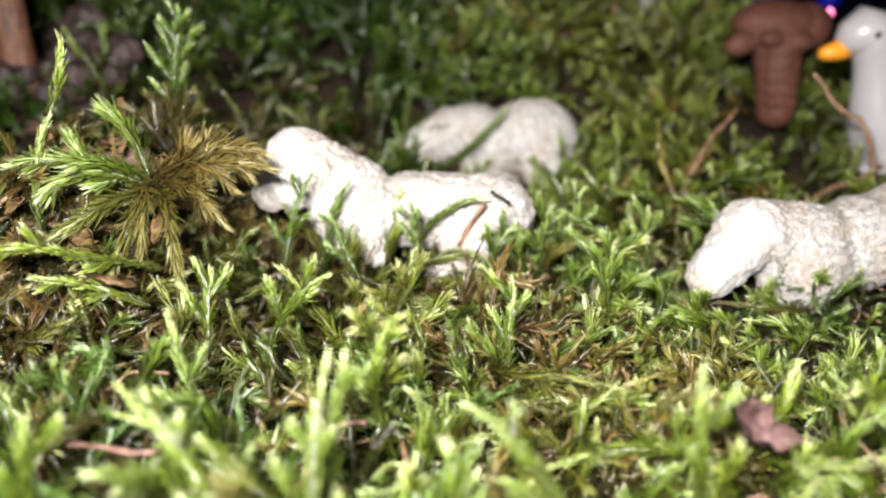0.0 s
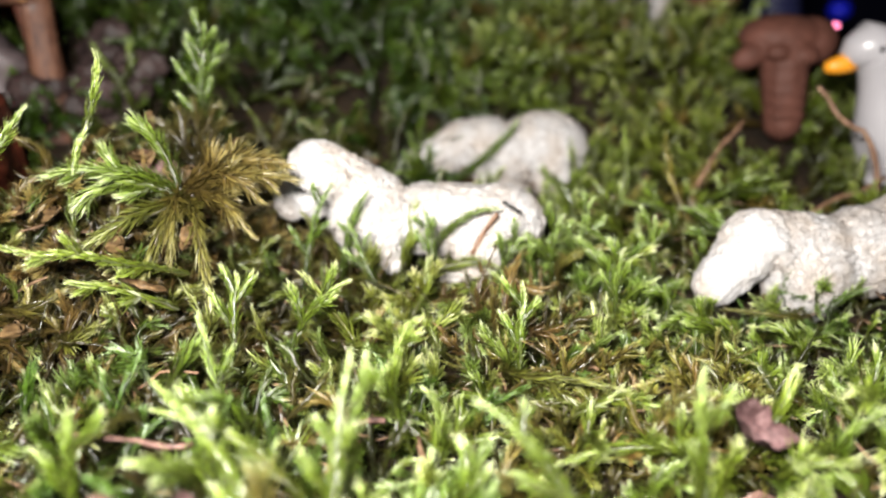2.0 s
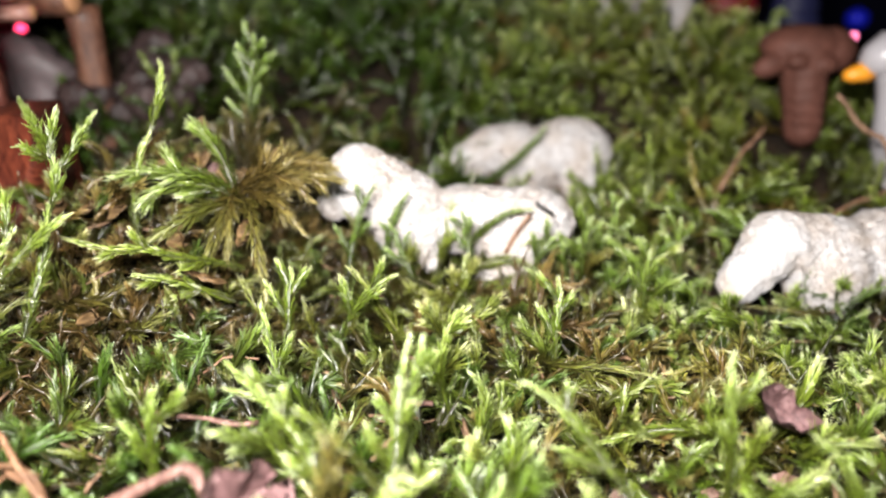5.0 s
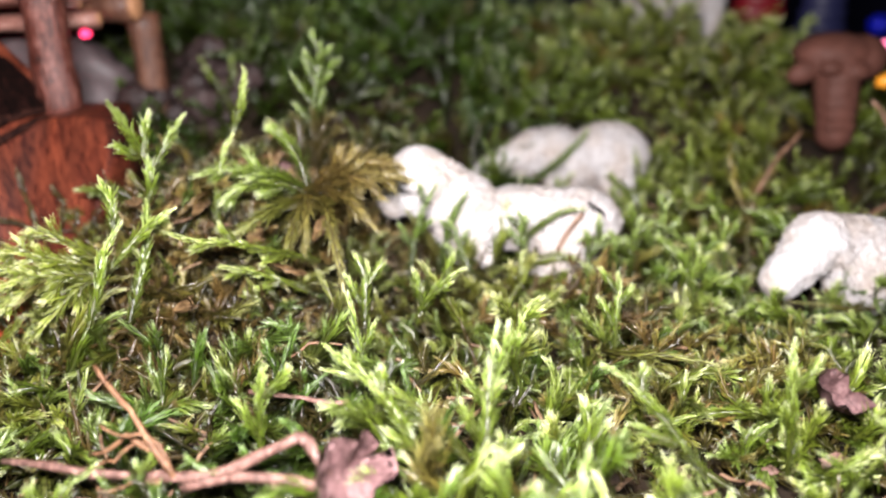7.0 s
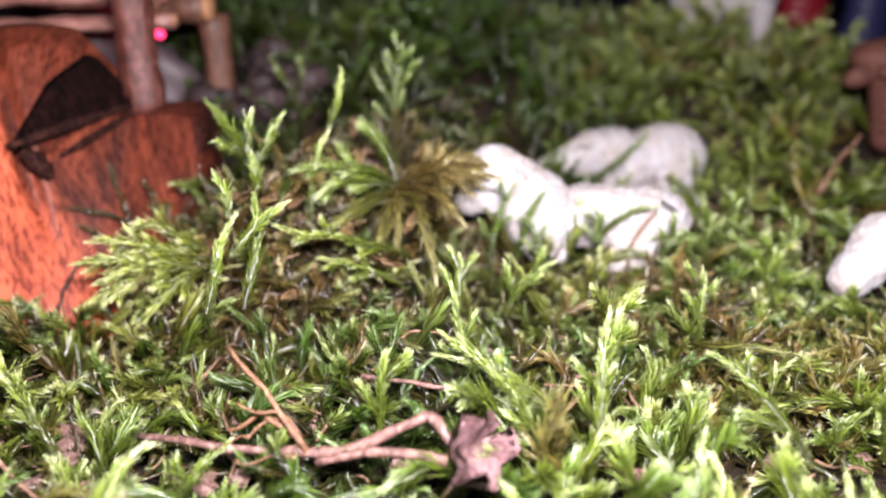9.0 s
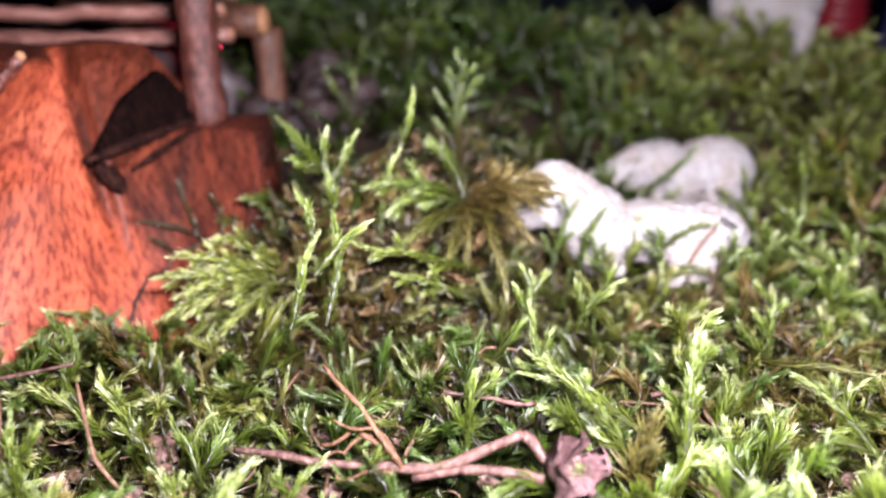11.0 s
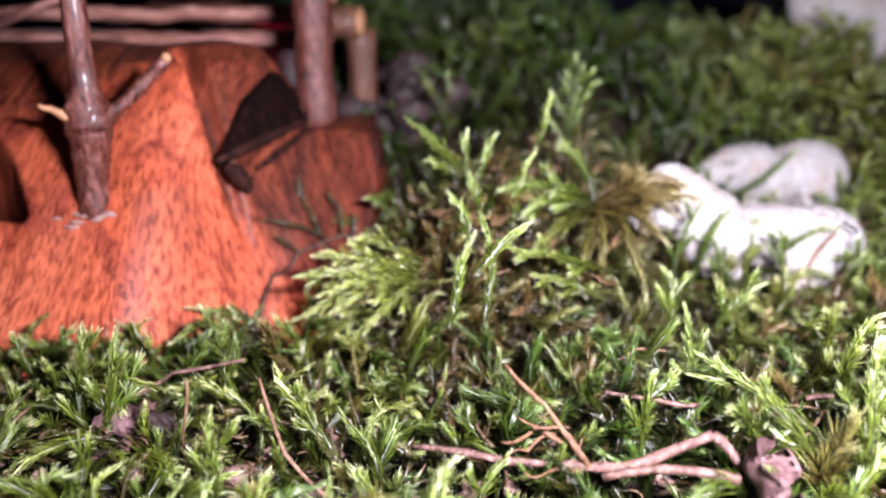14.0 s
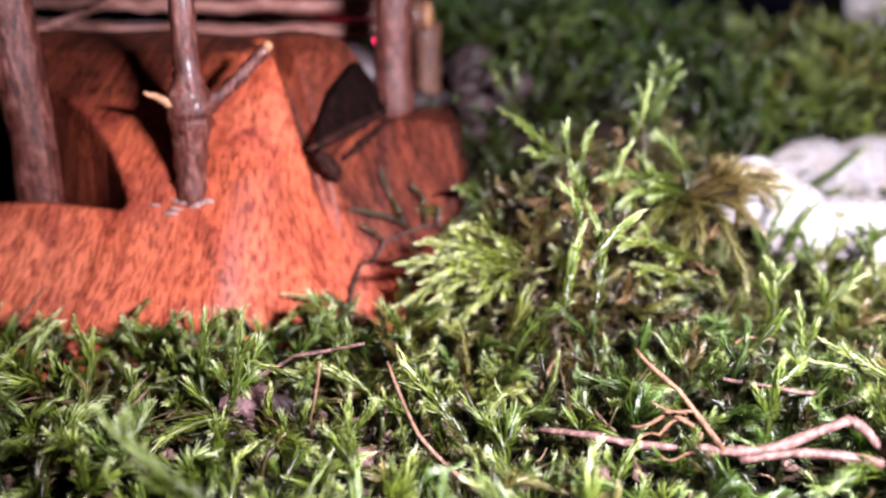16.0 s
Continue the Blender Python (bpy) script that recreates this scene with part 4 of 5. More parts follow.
for k in range(34):
    px, py = pebble.uniform(-0.122, -0.086), pebble.uniform(0.196, 0.232)
    pr = pebble.uniform(0.0018, 0.0052)
    tagged(piece("stone", rock(pebble, (px, py, float(ground(px, py)) + 0.004 + pebble.uniform(0, 0.010)), (pr * 1.2, pr, pr * 0.9), 0.14), ROCK), "small mauve-brown stone in the heap behind the hut", "stone", "stones near the hut")

# ---- fairy lights ----
tagged(piece("fairy_bulb", ball_arrays((0.1090, 0.220, 0.0632), (0.0013, 0.0013, 0.0013), 12, 8), PINK), "tiny glowing pink fairy light bulb", "bulb", "fairy lights")
tagged(piece("fairy_bulb", ball_arrays((-0.1476, 0.2020, 0.0700), (0.0040, 0.0014, 0.0014), 14, 8), REDGLOW), "long glowing red fairy light behind the twigs", "bulb", "fairy lights")
tagged(piece("fairy_bulb", ball_arrays((-0.1307, 0.2000, 0.0675), (0.0015, 0.0015, 0.0012), 12, 8), REDGLOW), "tiny glowing red fairy light beside the post", "bulb", "fairy lights")


tagged(piece("fairy_bulb", ball_arrays((0.246, 0.500, 0.0506), (0.007, 0.007, 0.006), 14, 10), BLUE), "dim blue fairy light far behind the moss", "bulb", "fairy lights")


# ---- single sprigs of moss ----
def sprig(paths, tone, label, ll=0.0021, lw=0.0009, pitch=0.00009, seed=0, spread=(0.50, 0.22), flat=1.0, core=0.00036):
    """A sprig that stands out: each path is start, bend, end of one leafy axis, with its own dead share where given."""
    rng = np.random.default_rng(seed)
    ob = thing("moss_sprig", paths[0][0], label, "moss", "single sprigs of moss")
    for k, p in enumerate(paths):
        length = np.linalg.norm(np.subtract(p[2], p[0]))
        V, Q, age = leafy(rng, p[0], p[1], p[2], max(8, int(length / pitch)), ll * 1.15, lw * 0.25, spread[0], spread[1], flat, 0.30, 1.0, core, 0.035 * length)
        dead = p[3] if len(p) > 3 else tone[1]
        T = np.stack([age, np.full(len(V), tone[0]), np.full(len(V), dead)], -1)
        sh = new("shoot", quad_mesh("shoot", V, Q, [MOSS], {"tone": ("FLOAT_VECTOR", T)}))
        sh.parent, sh.matrix_parent_inverse = ob, ob.matrix_world.inverted()
    return ob


def fan(base, tips, lift, dead=None):
    out = []
    for k, t in enumerate(tips):
        b, e = np.array(base, float), np.array(t[:3], float)
        sag = lift * (0.55 + 0.9 * ((k * 0.618) % 1)) * np.linalg.norm(e - b)
        b = b + 0.09 * ((k * 0.37) % 1) * (e - b) + 0.0012 * np.array([np.sin(k * 2.1), np.cos(k * 3.3), 0.6 * np.sin(k * 4.7)])
        out.append((tuple(b), tuple((b + e) / 2 + np.array([0.15 * sag * np.sin(k * 5.0), 0, sag])), tuple(e)) + ((t[3],) if len(t) > 3 else ()))
    return out


def side_shoots(path, n, length, seed, up=0.5):
    """Short shoots set along a path, pointing outwards."""
    rng = np.random.default_rng(seed)
    c = bezier(path[0], path[1], path[2], 40)
    tan = unit(np.gradient(c, axis=0))
    out = []
    for k in range(n):
        i = int(8 + 28 * (k + rng.uniform(0, 0.6)) / n)
        sgn = 1 if k % 2 else -1
        sd = unit(np.cross(tan[i], np.array([0.1, -1, 0.2]))) * sgn + rng.normal(0, 0.25, 3)
        d = unit(tan[i] * 0.9 + sd * 0.7 + np.array([0, 0, up * 0.3]))
        L = length * rng.uniform(0.6, 1.1) * (1.15 - 0.6 * i / 40)
        out.append((tuple(c[i]), tuple(c[i] + d * L * 0.5), tuple(c[i] + d * L + np.array([0, 0, 0.1 * L]))))
    return out


stem_a = ((-0.0528, 0.147, 0.046), (-0.0523, 0.147, 0.0596), (-0.0498, 0.147, 0.0700))
sprig([stem_a] + side_shoots(stem_a, 9, 0.0085, 3), (0.35, 0.0), "bright green fern-like sprig standing up behind the mound", 0.0017, 0.0009, seed=1)
sprig(fan((-0.0520, 0.1400, 0.0420), [(-0.0504, 0.138, 0.0560), (-0.0575, 0.136, 0.0525), (-0.0610, 0.137, 0.0480), (-0.0447, 0.138, 0.0520), (-0.0420, 0.140, 0.0475), (-0.0555, 0.141, 0.0545), (-0.0475, 0.142, 0.0545), (-0.0560, 0.134, 0.0470)], 0.30),
      (0.12, 1.0), "tangle of brown dead fronds round the foot of the tall sprig", 0.0022, 0.0009, pitch=0.00011, seed=61, spread=(0.7, 0.4), core=0.0003)
sprig([((-0.0645, 0.1120, 0.0380), (-0.0650, 0.1125, 0.0480), (-0.0612, 0.1150, 0.0560)), ((-0.0613, 0.1150, 0.0556), (-0.0588, 0.1165, 0.0610), (-0.0585, 0.1170, 0.0672))], (0.7, 0.05), "tall slender pale green shoot of moss", 0.0017, 0.0012, pitch=0.0001, seed=2, spread=(0.36, 0.16))
star = fan((-0.0478, 0.1185, 0.0440), [(-0.0669, 0.112, 0.0490, 0.1), (-0.0624, 0.110, 0.0446, 0.15), (-0.0564, 0.110, 0.0487, 0.1), (-0.0552, 0.120, 0.0557, 0.1), (-0.0308, 0.122, 0.0480, 0.9), (-0.0279, 0.117, 0.0469, 0.9), (-0.0323, 0.112, 0.0454, 0.95),
                                          (-0.0341, 0.110, 0.0395, 0.9), (-0.0465, 0.106, 0.0363, 0.8), (-0.0389, 0.100, 0.0325, 0.75), (-0.0515, 0.104, 0.0325, 0.7), (-0.0300, 0.124, 0.0440, 0.95), (-0.0290, 0.120, 0.0485, 0.95), (-0.0600, 0.106, 0.0380, 0.5)], 0.34)
sprig(star + [q + (p[3],) for i, p in enumerate(star) if p[3] > 0.85 for q in side_shoots(p, 2, 0.0040, 140 + i, -0.6)] + [q + (0.1,) for i, p in enumerate(star[:2]) for q in side_shoots(p, 3, 0.0050, 160 + i, 0)],
      (0.42, 0.3), "star-shaped tuft of moss, half green and half brown", 0.0025, 0.0011, pitch=0.00007, seed=3, spread=(0.50, 0.32))
sprig([((-0.0690, 0.0810, 0.0330), (-0.0665, 0.0860, 0.0440), (-0.0705, 0.0960, 0.0478)), ((-0.0705, 0.0955, 0.0476), (-0.0715, 0.1030, 0.0495), (-0.0740, 0.1055, 0.0540)), ((-0.0740, 0.1050, 0.0535), (-0.0790, 0.1120, 0.0565), (-0.0886, 0.1240, 0.0600)), ((-0.0738, 0.1050, 0.0535), (-0.0750, 0.1080, 0.0570), (-0.0745, 0.1100, 0.0605)),
       ((-0.0725, 0.1040, 0.0515), (-0.0712, 0.1080, 0.0550), (-0.0690, 0.1115, 0.0597)), ((-0.0745, 0.1050, 0.0535), (-0.0785, 0.1085, 0.0535), (-0.0820, 0.1105, 0.0545))], (0.5, 0.08), "forked light green rope of moss rising from the mound", 0.0017, 0.0013, pitch=0.00008, seed=4, spread=(0.42, 0.2))
sprig([((-0.0745, 0.0790, 0.0330), (-0.0735, 0.0830, 0.0410), (-0.0717, 0.0864, 0.0468)), ((-0.0717, 0.0862, 0.0464), (-0.0728, 0.0890, 0.0500), (-0.0755, 0.0924, 0.0528))], (0.7, 0.0), "pale curved shoot of moss standing on the mound", 0.0017, 0.0013, pitch=0.00008, seed=45, spread=(0.42, 0.2))
sprig([((-0.0705, 0.0810, 0.0420), (-0.0665, 0.0832, 0.0475), (-0.0622, 0.0861, 0.0499))], (0.8, 0.0), "short white-tipped shoot of moss on the mound", 0.0015, 0.0012, pitch=0.00008, seed=46, spread=(0.4, 0.18))
plume = fan((-0.0800, 0.098, 0.0340), [(-0.1027, 0.095, 0.0386), (-0.1012, 0.094, 0.0313), (-0.1074, 0.096, 0.0246), (-0.0958, 0.093, 0.0200), (-0.0949, 0.099, 0.0415), (-0.1060, 0.096, 0.0340), (-0.1000, 0.092, 0.0275), (-0.0990, 0.097, 0.0360)], 0.2)
sprig(plume + [q for i, p in enumerate(plume) for q in side_shoots(p, 3, 0.0050, 40 + i, 0)], (0.95, 0.12), "feathery yellow-green plume of moss lying against the burl", 0.0018, 0.0012, pitch=0.0001, seed=5, spread=(0.66, 0.40), core=0.00026)
for k, run in enumerate((((-0.0440, 0.1070, 0.0335), (-0.0560, 0.1000, 0.0400), (-0.0668, 0.0936, 0.0428)), ((-0.0450, 0.1030, 0.0290), (-0.0530, 0.1020, 0.0335), (-0.0603, 0.1000, 0.0351)))):
    sprig([run] + side_shoots(run, 3, 0.005, 30 + k, 0), (0.75, 0.1), "pale shoot of moss lying flat with a white tip", 0.0016, 0.0012, pitch=0.0001, seed=6 + 40 * k, spread=(0.45, 0.2))
for k, (a, b, c, dead, words) in enumerate((
        ((0.0150, 0.058, 0.0240), (0.0094, 0.062, 0.0318), (0.0027, 0.066, 0.0359), 0.15, "thick yellow-green shoot of moss leaning over"),
        ((-0.0150, 0.060, 0.0240), (-0.0232, 0.065, 0.0326), (-0.0357, 0.070, 0.0325), 0.2, "long pale shoot of moss lying sideways"),
        ((-0.0129, 0.064, 0.0200), (-0.0121, 0.066, 0.0342), (-0.0100, 0.068, 0.0408), 0.05, "upright pale green shoot of moss"),
        ((0.0279, 0.064, 0.0200), (0.0272, 0.066, 0.0313), (0.0281, 0.068, 0.0381), 0.1, "upright bleached shoot of moss beside a dry leaf"),
        ((-0.0144, 0.055, 0.0180), (-0.0134, 0.060, 0.0320), (-0.0119, 0.066, 0.0405), 0.1, "tall yellow-green shoot of moss"),
        ((-0.0195, 0.055, 0.0240), (-0.0246, 0.060, 0.0342), (-0.0347, 0.070, 0.0355), 0.1, "long arching shoot of moss with a pale tip"),
        ((-0.0287, 0.080, 0.0147), (-0.0330, 0.082, 0.0274), (-0.0346, 0.084, 0.0361), 0.0, "pale green shoot of moss standing among darker ones"),
        ((-0.0442, 0.062, 0.0200), (-0.0434, 0.063, 0.0307), (-0.0427, 0.064, 0.0352), 0.0, "short bright green shoot of moss"),
        ((-0.1094, 0.022, 0.0330), (-0.1214, 0.025, 0.0368), (-0.1296, 0.030, 0.0409), 0.0, "broad blurred green shoot of moss close by"),
        ((-0.1336, 0.062, 0.0180), (-0.1333, 0.064, 0.0299), (-0.1324, 0.066, 0.0367), 0.0, "green shoot of moss standing before the burl"),
        ((-0.1271, 0.058, 0.0190), (-0.1255, 0.060, 0.0296), (-0.1246, 0.062, 0.0375), 0.0, "pale-tipped shoot of moss before the burl"),
        ((-0.0884, 0.055, 0.0220), (-0.0950, 0.060, 0.0290), (-0.0999, 0.063, 0.0294), 0.1, "green shoot of moss bending over dead stems"),
        ((-0.1041, 0.045, 0.0160), (-0.1042, 0.048, 0.0253), (-0.1048, 0.050, 0.0332), 0.0, "upright light green shoot of moss"),
        ((-0.0061, 0.080, 0.0180), (-0.0110, 0.080, 0.0327), (-0.0057, 0.080, 0.0390), 0.0, "curved deep green shoot of moss"))):
    sprig([(a, b, c)] + side_shoots((a, b, c), 2, 0.006, 60 + k), (0.4 + 0.03 * k, dead), words, 0.0015, 0.0010, seed=10 + k)


for k, (a, b, c) in enumerate((
        ((-0.0292, 0.124, 0.0230), (-0.0279, 0.126, 0.0336), (-0.0236, 0.128, 0.0420)),
        ((-0.0148, 0.124, 0.0230), (-0.0189, 0.126, 0.0303), (-0.0200, 0.128, 0.0345)),
        ((-0.0040, 0.126, 0.0240), (-0.0050, 0.127, 0.0321), (-0.0060, 0.128, 0.0370)),
        ((0.0230, 0.130, 0.0240), (0.0240, 0.132, 0.0325), (0.0267, 0.134, 0.0380)),
        ((0.0078, 0.126, 0.0240), (0.0099, 0.127, 0.0305), (0.0125, 0.128, 0.0320)),
        ((0.0184, 0.128, 0.0240), (0.0178, 0.129, 0.0325), (0.0199, 0.130, 0.0349)),
        ((0.0390, 0.130, 0.0220), (0.0381, 0.132, 0.0302), (0.0393, 0.134, 0.0341)),
        ((0.0286, 0.115, 0.0210), (0.0277, 0.117, 0.0287), (0.0291, 0.118, 0.0324)),
        ((0.0454, 0.105, 0.0220), (0.0394, 0.105, 0.0291), (0.0341, 0.104, 0.0266)),
        ((0.0095, 0.095, 0.0210), (0.0100, 0.097, 0.0302), (0.0101, 0.100, 0.0343)),
        ((-0.0253, 0.098, 0.0250), (-0.0236, 0.099, 0.0329), (-0.0170, 0.100, 0.0352)),
        ((-0.0342, 0.095, 0.0260), (-0.0338, 0.097, 0.0330), (-0.0343, 0.100, 0.0361)))):
    sprig([(a, b, c)] + side_shoots((a, b, c), 3, 0.0065, 80 + k), (0.3 + 0.04 * k, 0.0), "fresh green shoot of moss standing before the lambs", 0.0015, 0.0009, seed=100 + k)


# ---- dry stems, leaves and needles ----
def dry(name, mat, label, category, *runs, group="dead twigs in the moss"):
    """A dry stem with its side stems: runs of (points, first radius, last radius)."""
    arr = [tube_arrays(np.vstack([bezier(p[i], (np.array(p[i]) + p[i + 1]) / 2 + rt.normal(0, 0.0008, 3), p[i + 1], 6)[(1 if i else 0):] for i in range(len(p) - 1)]), np.linspace(a, b, 5 * (len(p) - 1) + 1) * rt.uniform(0.82, 1.2, 5 * (len(p) - 1) + 1), 8, 0.12, rt) for p, a, b in runs]
    if len(arr) == 1:
        tagged(piece(name, arr[0], mat), label, category, group)
        return
    ob = thing(name, runs[0][0][0], label, category, group)
    for k, one in enumerate(arr):
        piece("side_stem" if k else "main_stem", one, mat, ob)


dry("fallen_twig", TWIG, "thin pinkish dead twig lying on the moss", "twig",
    ([(-0.0780, 0.059, 0.0230), (-0.0642, 0.056, 0.0237), (-0.0521, 0.054, 0.0252), (-0.0441, 0.054, 0.0270), (-0.0359, 0.055, 0.0311)], 0.0005, 0.0008),
    ([(-0.0505, 0.052, 0.0250), (-0.0428, 0.051, 0.0279), (-0.0333, 0.050, 0.0278)], 0.0005, 0.0007),
    ([(-0.0359, 0.055, 0.0311), (-0.0340, 0.053, 0.0300), (-0.0320, 0.051, 0.0290)], 0.0008, 0.0006))
dry("dry_twig", ORANGE, "branched orange-brown dry stem among the moss", "twig",
    ([(-0.0521, 0.054, 0.0252), (-0.0585, 0.058, 0.0321), (-0.0646, 0.062, 0.0362)], 0.00045, 0.0003),
    ([(-0.0538, 0.056, 0.0266), (-0.0596, 0.058, 0.0285), (-0.0647, 0.058, 0.0255)], 0.00045, 0.00025),
    ([(-0.0547, 0.057, 0.0276), (-0.0608, 0.056, 0.0257), (-0.0646, 0.055, 0.0239)], 0.0003, 0.00015),
    ([(-0.0530, 0.055, 0.0258), (-0.0575, 0.056, 0.0300), (-0.0625, 0.057, 0.0305)], 0.00035, 0.00015),
    ([(-0.0535, 0.053, 0.0250), (-0.0580, 0.053, 0.0245), (-0.0612, 0.052, 0.0250)], 0.0003, 0.00015))
dry("dry_twig", STEM, "thin arched dry stem", "twig", ([(-0.0480, 0.086, 0.0179), (-0.0462, 0.086, 0.0243), (-0.0420, 0.086, 0.0275), (-0.0365, 0.086, 0.0273)], 0.00026, 0.00015))
dry("dry_twig", TWIG, "straight dry stem lying on the moss", "twig", ([(-0.0483, 0.073, 0.0261), (-0.0404, 0.073, 0.0253), (-0.0335, 0.073, 0.0248)], 0.00038, 0.00038))
dry("dry_twig", TWIG, "short dry bit of stem", "twig", ([(-0.0141, 0.080, 0.0231), (-0.0097, 0.080, 0.0237)], 0.00038, 0.00038))
dry("dry_twig", STEM, "brown stem leaning in the moss behind the lambs", "twig", ([(0.0584, 0.170, 0.0300), (0.0648, 0.175, 0.0392), (0.0713, 0.180, 0.0443)], 0.00060, 0.00045))
dry("dry_twig", STEM, "curved brown stem in front of the goose", "twig", ([(0.0814, 0.160, 0.0258), (0.0909, 0.165, 0.0290), (0.1033, 0.170, 0.0323)], 0.00052, 0.00052),
    ([(0.0872, 0.178, 0.0527), (0.0914, 0.176, 0.0471), (0.0979, 0.174, 0.0428), (0.1024, 0.172, 0.0324), (0.1023, 0.168, 0.0230)], 0.00052, 0.00075))
dry("dry_twig", TWIG, "pinkish arched stem before the burl", "twig", ([(-0.1310, 0.061, 0.0200), (-0.1271, 0.063, 0.0247), (-0.1183, 0.066, 0.0289), (-0.1068, 0.068, 0.0310)], 0.00038, 0.00030))
dry("dry_twig", STEM, "thin upright dry stem", "twig", ([(-0.1129, 0.056, 0.0136), (-0.1128, 0.056, 0.0240), (-0.1109, 0.056, 0.0339)], 0.00030, 0.00022))
dry("dry_twig", STEM, "thin bent dry stem", "twig", ([(-0.1015, 0.060, 0.0324), (-0.0955, 0.052, 0.0252), (-0.0861, 0.048, 0.0194)], 0.00030, 0.00030))
dry("dry_twig", DARKSTEM, "thin dark brown stem arching up the burl", "twig", ([(-0.1222, 0.1005, 0.0120), (-0.1211, 0.1065, 0.0168), (-0.1198, 0.1122, 0.0213), (-0.1185, 0.1166, 0.0252), (-0.1142, 0.1222, 0.0290), (-0.1062, 0.1258, 0.0318), (-0.1010, 0.1265, 0.0318)], 0.00048, 0.00036))
sprig([((-0.1090, 0.1250, 0.0312), (-0.1118, 0.1290, 0.0345), (-0.1150, 0.1320, 0.0386)), ((-0.1148, 0.1318, 0.0382), (-0.1166, 0.1338, 0.0405), (-0.1172, 0.1347, 0.0432)), ((-0.1104, 0.1265, 0.0322), (-0.1160, 0.1255, 0.0355), (-0.1222, 0.1224, 0.0362)),
       ((-0.1050, 0.1262, 0.0315), (-0.1056, 0.1300, 0.0345), (-0.1064, 0.1320, 0.0374)), ((-0.1062, 0.1315, 0.0368), (-0.1080, 0.1330, 0.0385), (-0.1095, 0.1337, 0.0398)), ((-0.1025, 0.1265, 0.0315), (-0.1024, 0.1290, 0.0340), (-0.1020, 0.1298, 0.0358)), ((-0.1139, 0.1222, 0.0290), (-0.1170, 0.1222, 0.0315), (-0.1192, 0.1215, 0.0330))],
      (0.10, 1.0), "thin brown frond of dry moss curling up the burl", 0.0010, 0.0014, pitch=0.00016, seed=77, spread=(0.6, 0.4), core=0.00030)
dry("pine_needle", STEM, "brown dry needle leaning on the lamb", "needle", ([(0.0030, 0.1325, 0.0270), (0.0079, 0.1325, 0.0355)], 0.0005, 0.0003))
dry("pine_needle", BLACK, "short black bit lying on the lamb", "needle", ([(0.0089, 0.1325, 0.0380), (0.0125, 0.1330, 0.0355)], 0.0004, 0.0003))
sprig([((-0.0052, 0.132, 0.0250), (-0.0040, 0.1315, 0.0350), (0.0080, 0.1320, 0.0372))], (0.4, 0.1), "green shoot bent across the lamb's back", 0.0017, 0.0008, seed=40)
sprig([((-0.0030, 0.192, 0.0240), (0.0080, 0.1900, 0.0300), (0.0150, 0.1880, 0.0420))], (0.3, 0.0), "dark green shoot crossing the resting lamb", 0.0022, 0.0012, seed=41)
sprig([((-0.0230, 0.130, 0.0220), (-0.0215, 0.130, 0.0330), (-0.0175, 0.130, 0.0400))], (0.3, 0.0), "green shoot before the lamb's neck", 0.0019, 0.0010, seed=42)


def dry_leaf(at, size, turn, seed, label, mat=None):
    """A crumpled leaf with a thickness, pointed at both ends and cupped."""
    rng = np.random.default_rng(seed)
    n, m = 14, 9
    u, v = np.meshgrid(np.linspace(0, 1, n), np.linspace(-1, 1, m), indexing="ij")
    wd = np.sin(np.pi * np.clip(u * 0.94 + 0.03, 0, 1)) ** 0.8 * (1 + 0.26 * np.sin(u * 17) + 0.14 * np.sin(u * 41 + v * 3))
    x, y = (u - 0.5) * size[0], v * wd * size[1] * 0.5
    z = size[2] * (v ** 2 * 0.9 + 0.35 * np.sin(u * 5 + rng.uniform(0, 6)) + 0.25 * np.sin(v * 4 + u * 7 + rng.uniform(0, 6)) - 0.12 * np.exp(-(v / 0.12) ** 2))
    top = np.stack([x, y, z], -1).reshape(-1, 3)
    V = np.vstack([top, top - np.array([0, 0, 0.00022])])
    i, j = np.meshgrid(np.arange(n - 1), np.arange(m - 1), indexing="ij")
    q = np.stack([i * m + j, (i + 1) * m + j, (i + 1) * m + j + 1, i * m + j + 1], -1).reshape(-1, 4)
    ring = [k * m for k in range(n)] + [(n - 1) * m + k for k in range(1, m)] + [k * m + m - 1 for k in range(n - 2, -1, -1)] + [k for k in range(m - 2, 0, -1)]
    rim = np.array([(a, b, b + n * m, a + n * m) for a, b in zip(ring, ring[1:] + ring[:1])])
    ob = piece("dry_leaf", (V, np.vstack([q, q[:, ::-1] + n * m, rim])), mat or DRYLEAF)
    ob.matrix_world = pose(*at, *turn)
    return tagged(ob, label, "leaf", "dry leaves in the moss")


dry_leaf((-0.0305, 0.0500, 0.0282), (0.0150, 0.0082, 0.0034), (55, 15, 80), 1, "crumpled mauve-brown dry leaf on the fallen twig")
dry_leaf((0.0370, 0.0740, 0.0270), (0.0085, 0.0044, 0.0040), (40, 25, -20), 2, "crumpled mauve-brown dry leaf between shoots")
dry_leaf((0.0540, 0.2300, 0.0400), (0.0110, 0.0060, 0.0020), (60, 50, 60), 3, "dry brown leaf standing in the far moss")
dry_leaf((-0.1260, 0.0600, 0.0225), (0.0080, 0.0060, 0.0016), (40, 0, 60), 4, "dry pinkish-brown leaf before the burl")
dry_leaf((-0.0600, 0.1330, 0.0410), (0.0140, 0.0100, 0.0030), (40, 10, 30), 5, "brown dead leaf on the mound")
dry_leaf((-0.0330, 0.1720, 0.0230), (0.0150, 0.0080, 0.0020), (35, 0, 10), 6, "brown dead leaf behind the lamb")


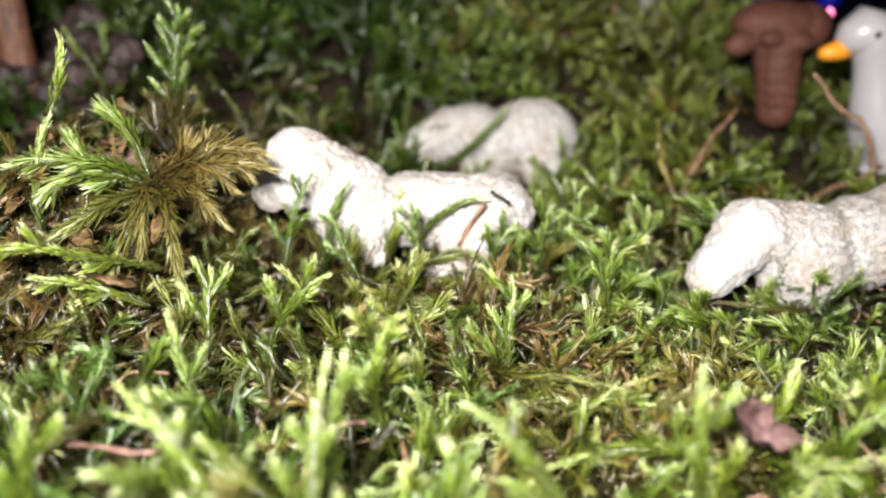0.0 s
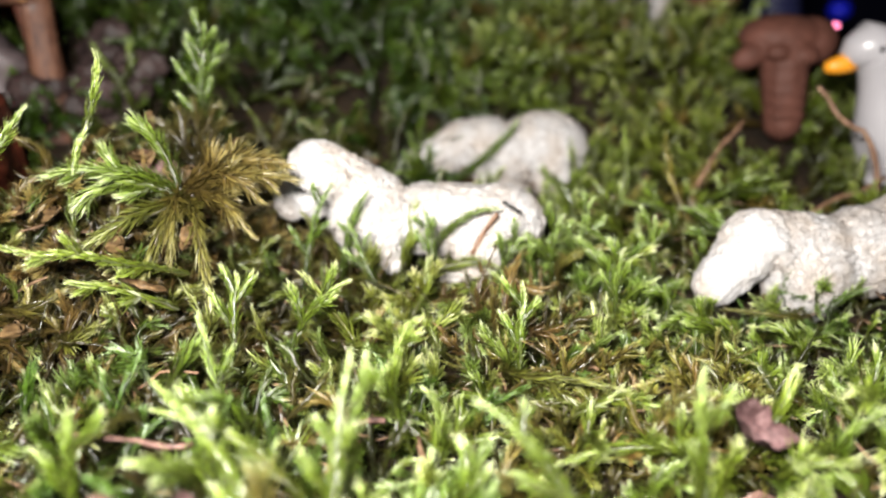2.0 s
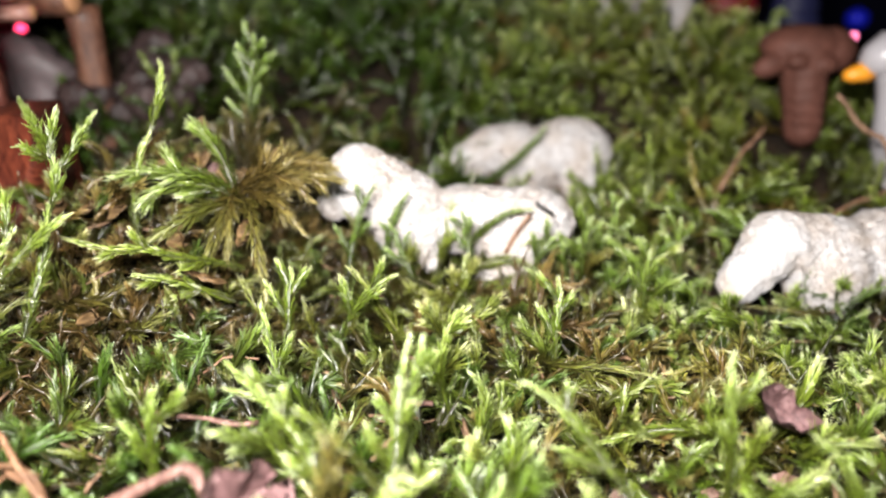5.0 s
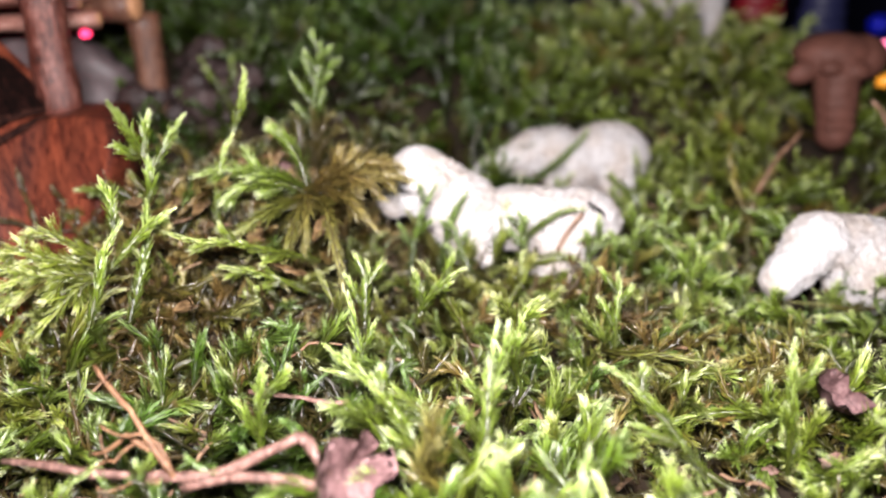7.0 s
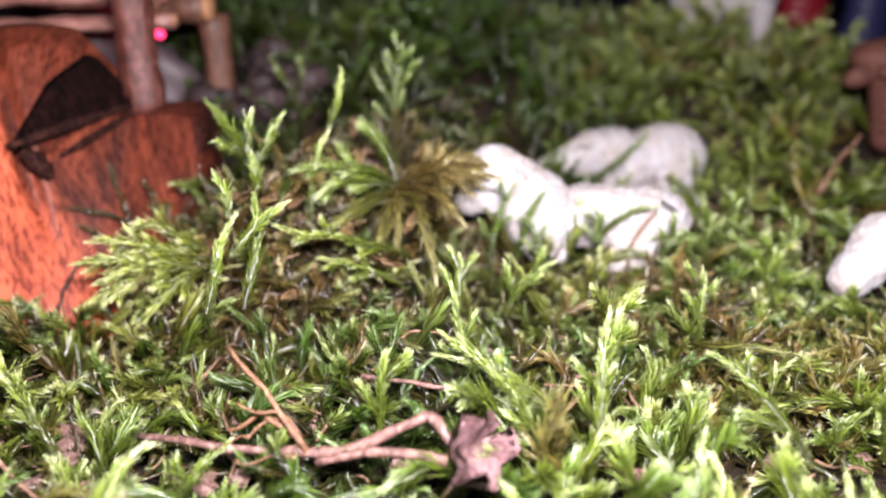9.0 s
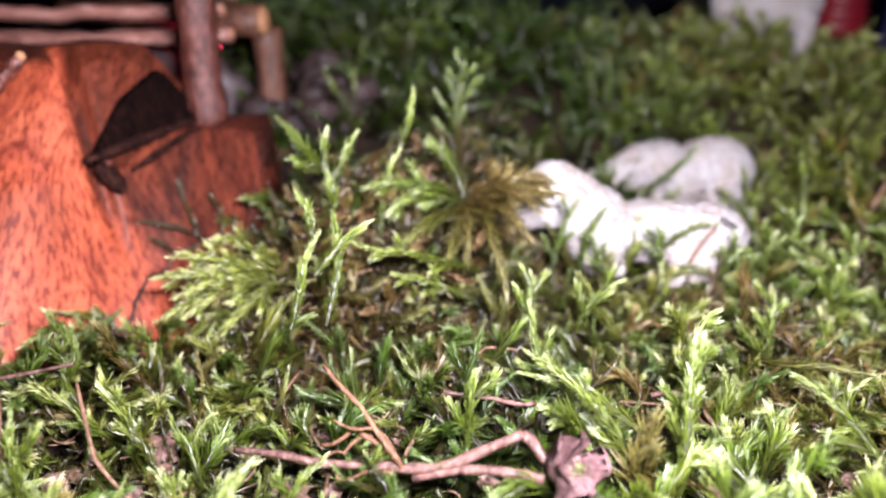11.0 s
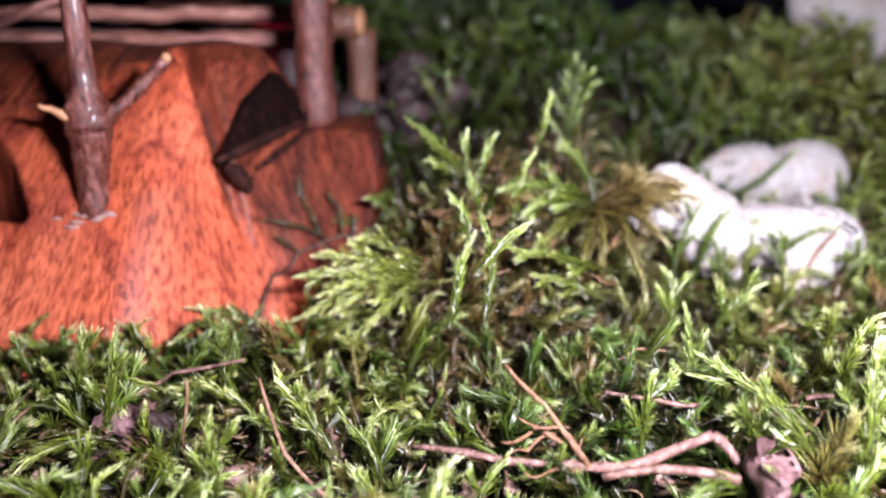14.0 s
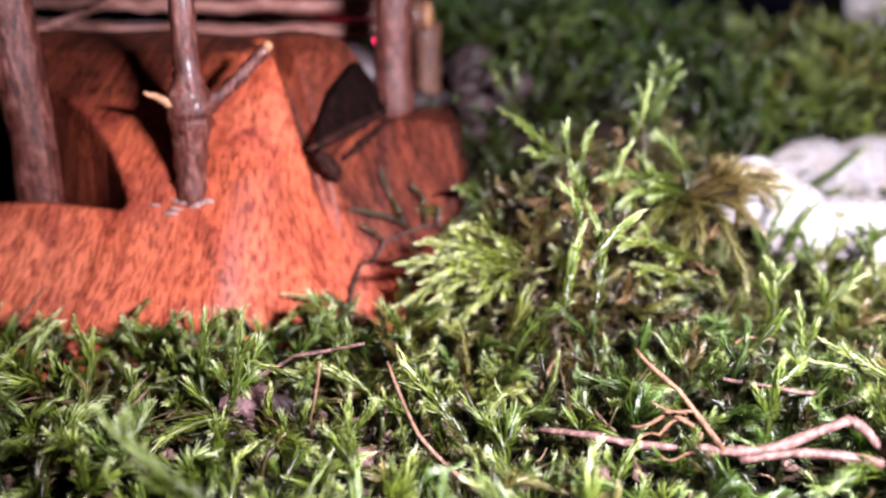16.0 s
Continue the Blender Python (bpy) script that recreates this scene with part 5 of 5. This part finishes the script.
scrap = np.random.default_rng(31)
for x, y, z in ((-0.0687, 0.112, 0.0420), (-0.0735, 0.112, 0.0430), (-0.0601, 0.120, 0.0475), (-0.0635, 0.088, 0.0325), (-0.0446, 0.108, 0.0395), (-0.0594, 0.130, 0.0475), (-0.0458, 0.140, 0.0460), (-0.0790, 0.112, 0.0425), (-0.0487, 0.098, 0.0355),
                (-0.0610, 0.140, 0.0510), (-0.0564, 0.130, 0.0475), (-0.0686, 0.125, 0.0480), (-0.0512, 0.125, 0.0450), (-0.0725, 0.100, 0.0310), (-0.0820, 0.098, 0.0350), (-0.0576, 0.110, 0.0375)):
    dry_leaf((x, y, z), (scrap.uniform(0.0035, 0.0065), scrap.uniform(0.0012, 0.0020), 0.0022), (scrap.uniform(10, 70), scrap.uniform(-60, 60), scrap.uniform(0, 180)), int(scrap.integers(100, 999)), "curled brown dead scrap of moss on the mound", BROWNLEAF)


def litter(rng, n):
    """Crumbs, broken stems and dead scraps on the soil."""
    arr = []
    for k in range(n):
        x, y = rng.uniform(-0.2, 0.12), rng.uniform(0.01, 0.2)
        if y > 0.085 and x < -0.09:
            continue
        a, l = rng.uniform(0, 6.28), rng.uniform(0.002, 0.008)
        z = float(ground(x, y)) + rng.uniform(0.001, 0.008)
        d = np.array([np.cos(a), np.sin(a), rng.normal(0, 0.3)]) * l
        r = rng.uniform(0.00012, 0.00036)
        arr.append(tube_arrays(bezier((x, y, z), np.array((x, y, z)) + d / 2 + rng.normal(0, 0.0006, 3), np.array((x, y, z)) + d, 4), [r, r * 1.1, r, r * 0.7], 5, 0.12, rng))
    return join(arr)


tagged(piece("moss_litter", litter(rt, 900), SCRAP), "brown scraps of dead stems strewn in the moss", "litter", kind="stuff")


def crumbs(rng, n):
    """Mauve-brown lumps of soil between the shoots."""
    arr = []
    for k in range(n):
        x, y = rng.uniform(-0.155, 0.04), rng.uniform(0.025, 0.075)
        r = rng.uniform(0.0006, 0.0022)
        V, Q = ball_arrays((0, 0, 0), (1, 1, 1), 9, 7)
        V = V * (1 + 0.22 * rng.standard_normal(len(V)))[:, None] * np.array([r, r * rng.uniform(0.6, 1.1), r * rng.uniform(0.5, 0.9)])
        arr.append((V + np.array([x, y, float(ground(x, y)) + 0.001 + rng.uniform(0, 0.003)]), Q))
    return join(arr)


tagged(piece("soil_crumbs", crumbs(rt, 170), CRUMB, smooth=False), "mauve-brown crumbs of soil and bark between the shoots", "soil", kind="stuff")
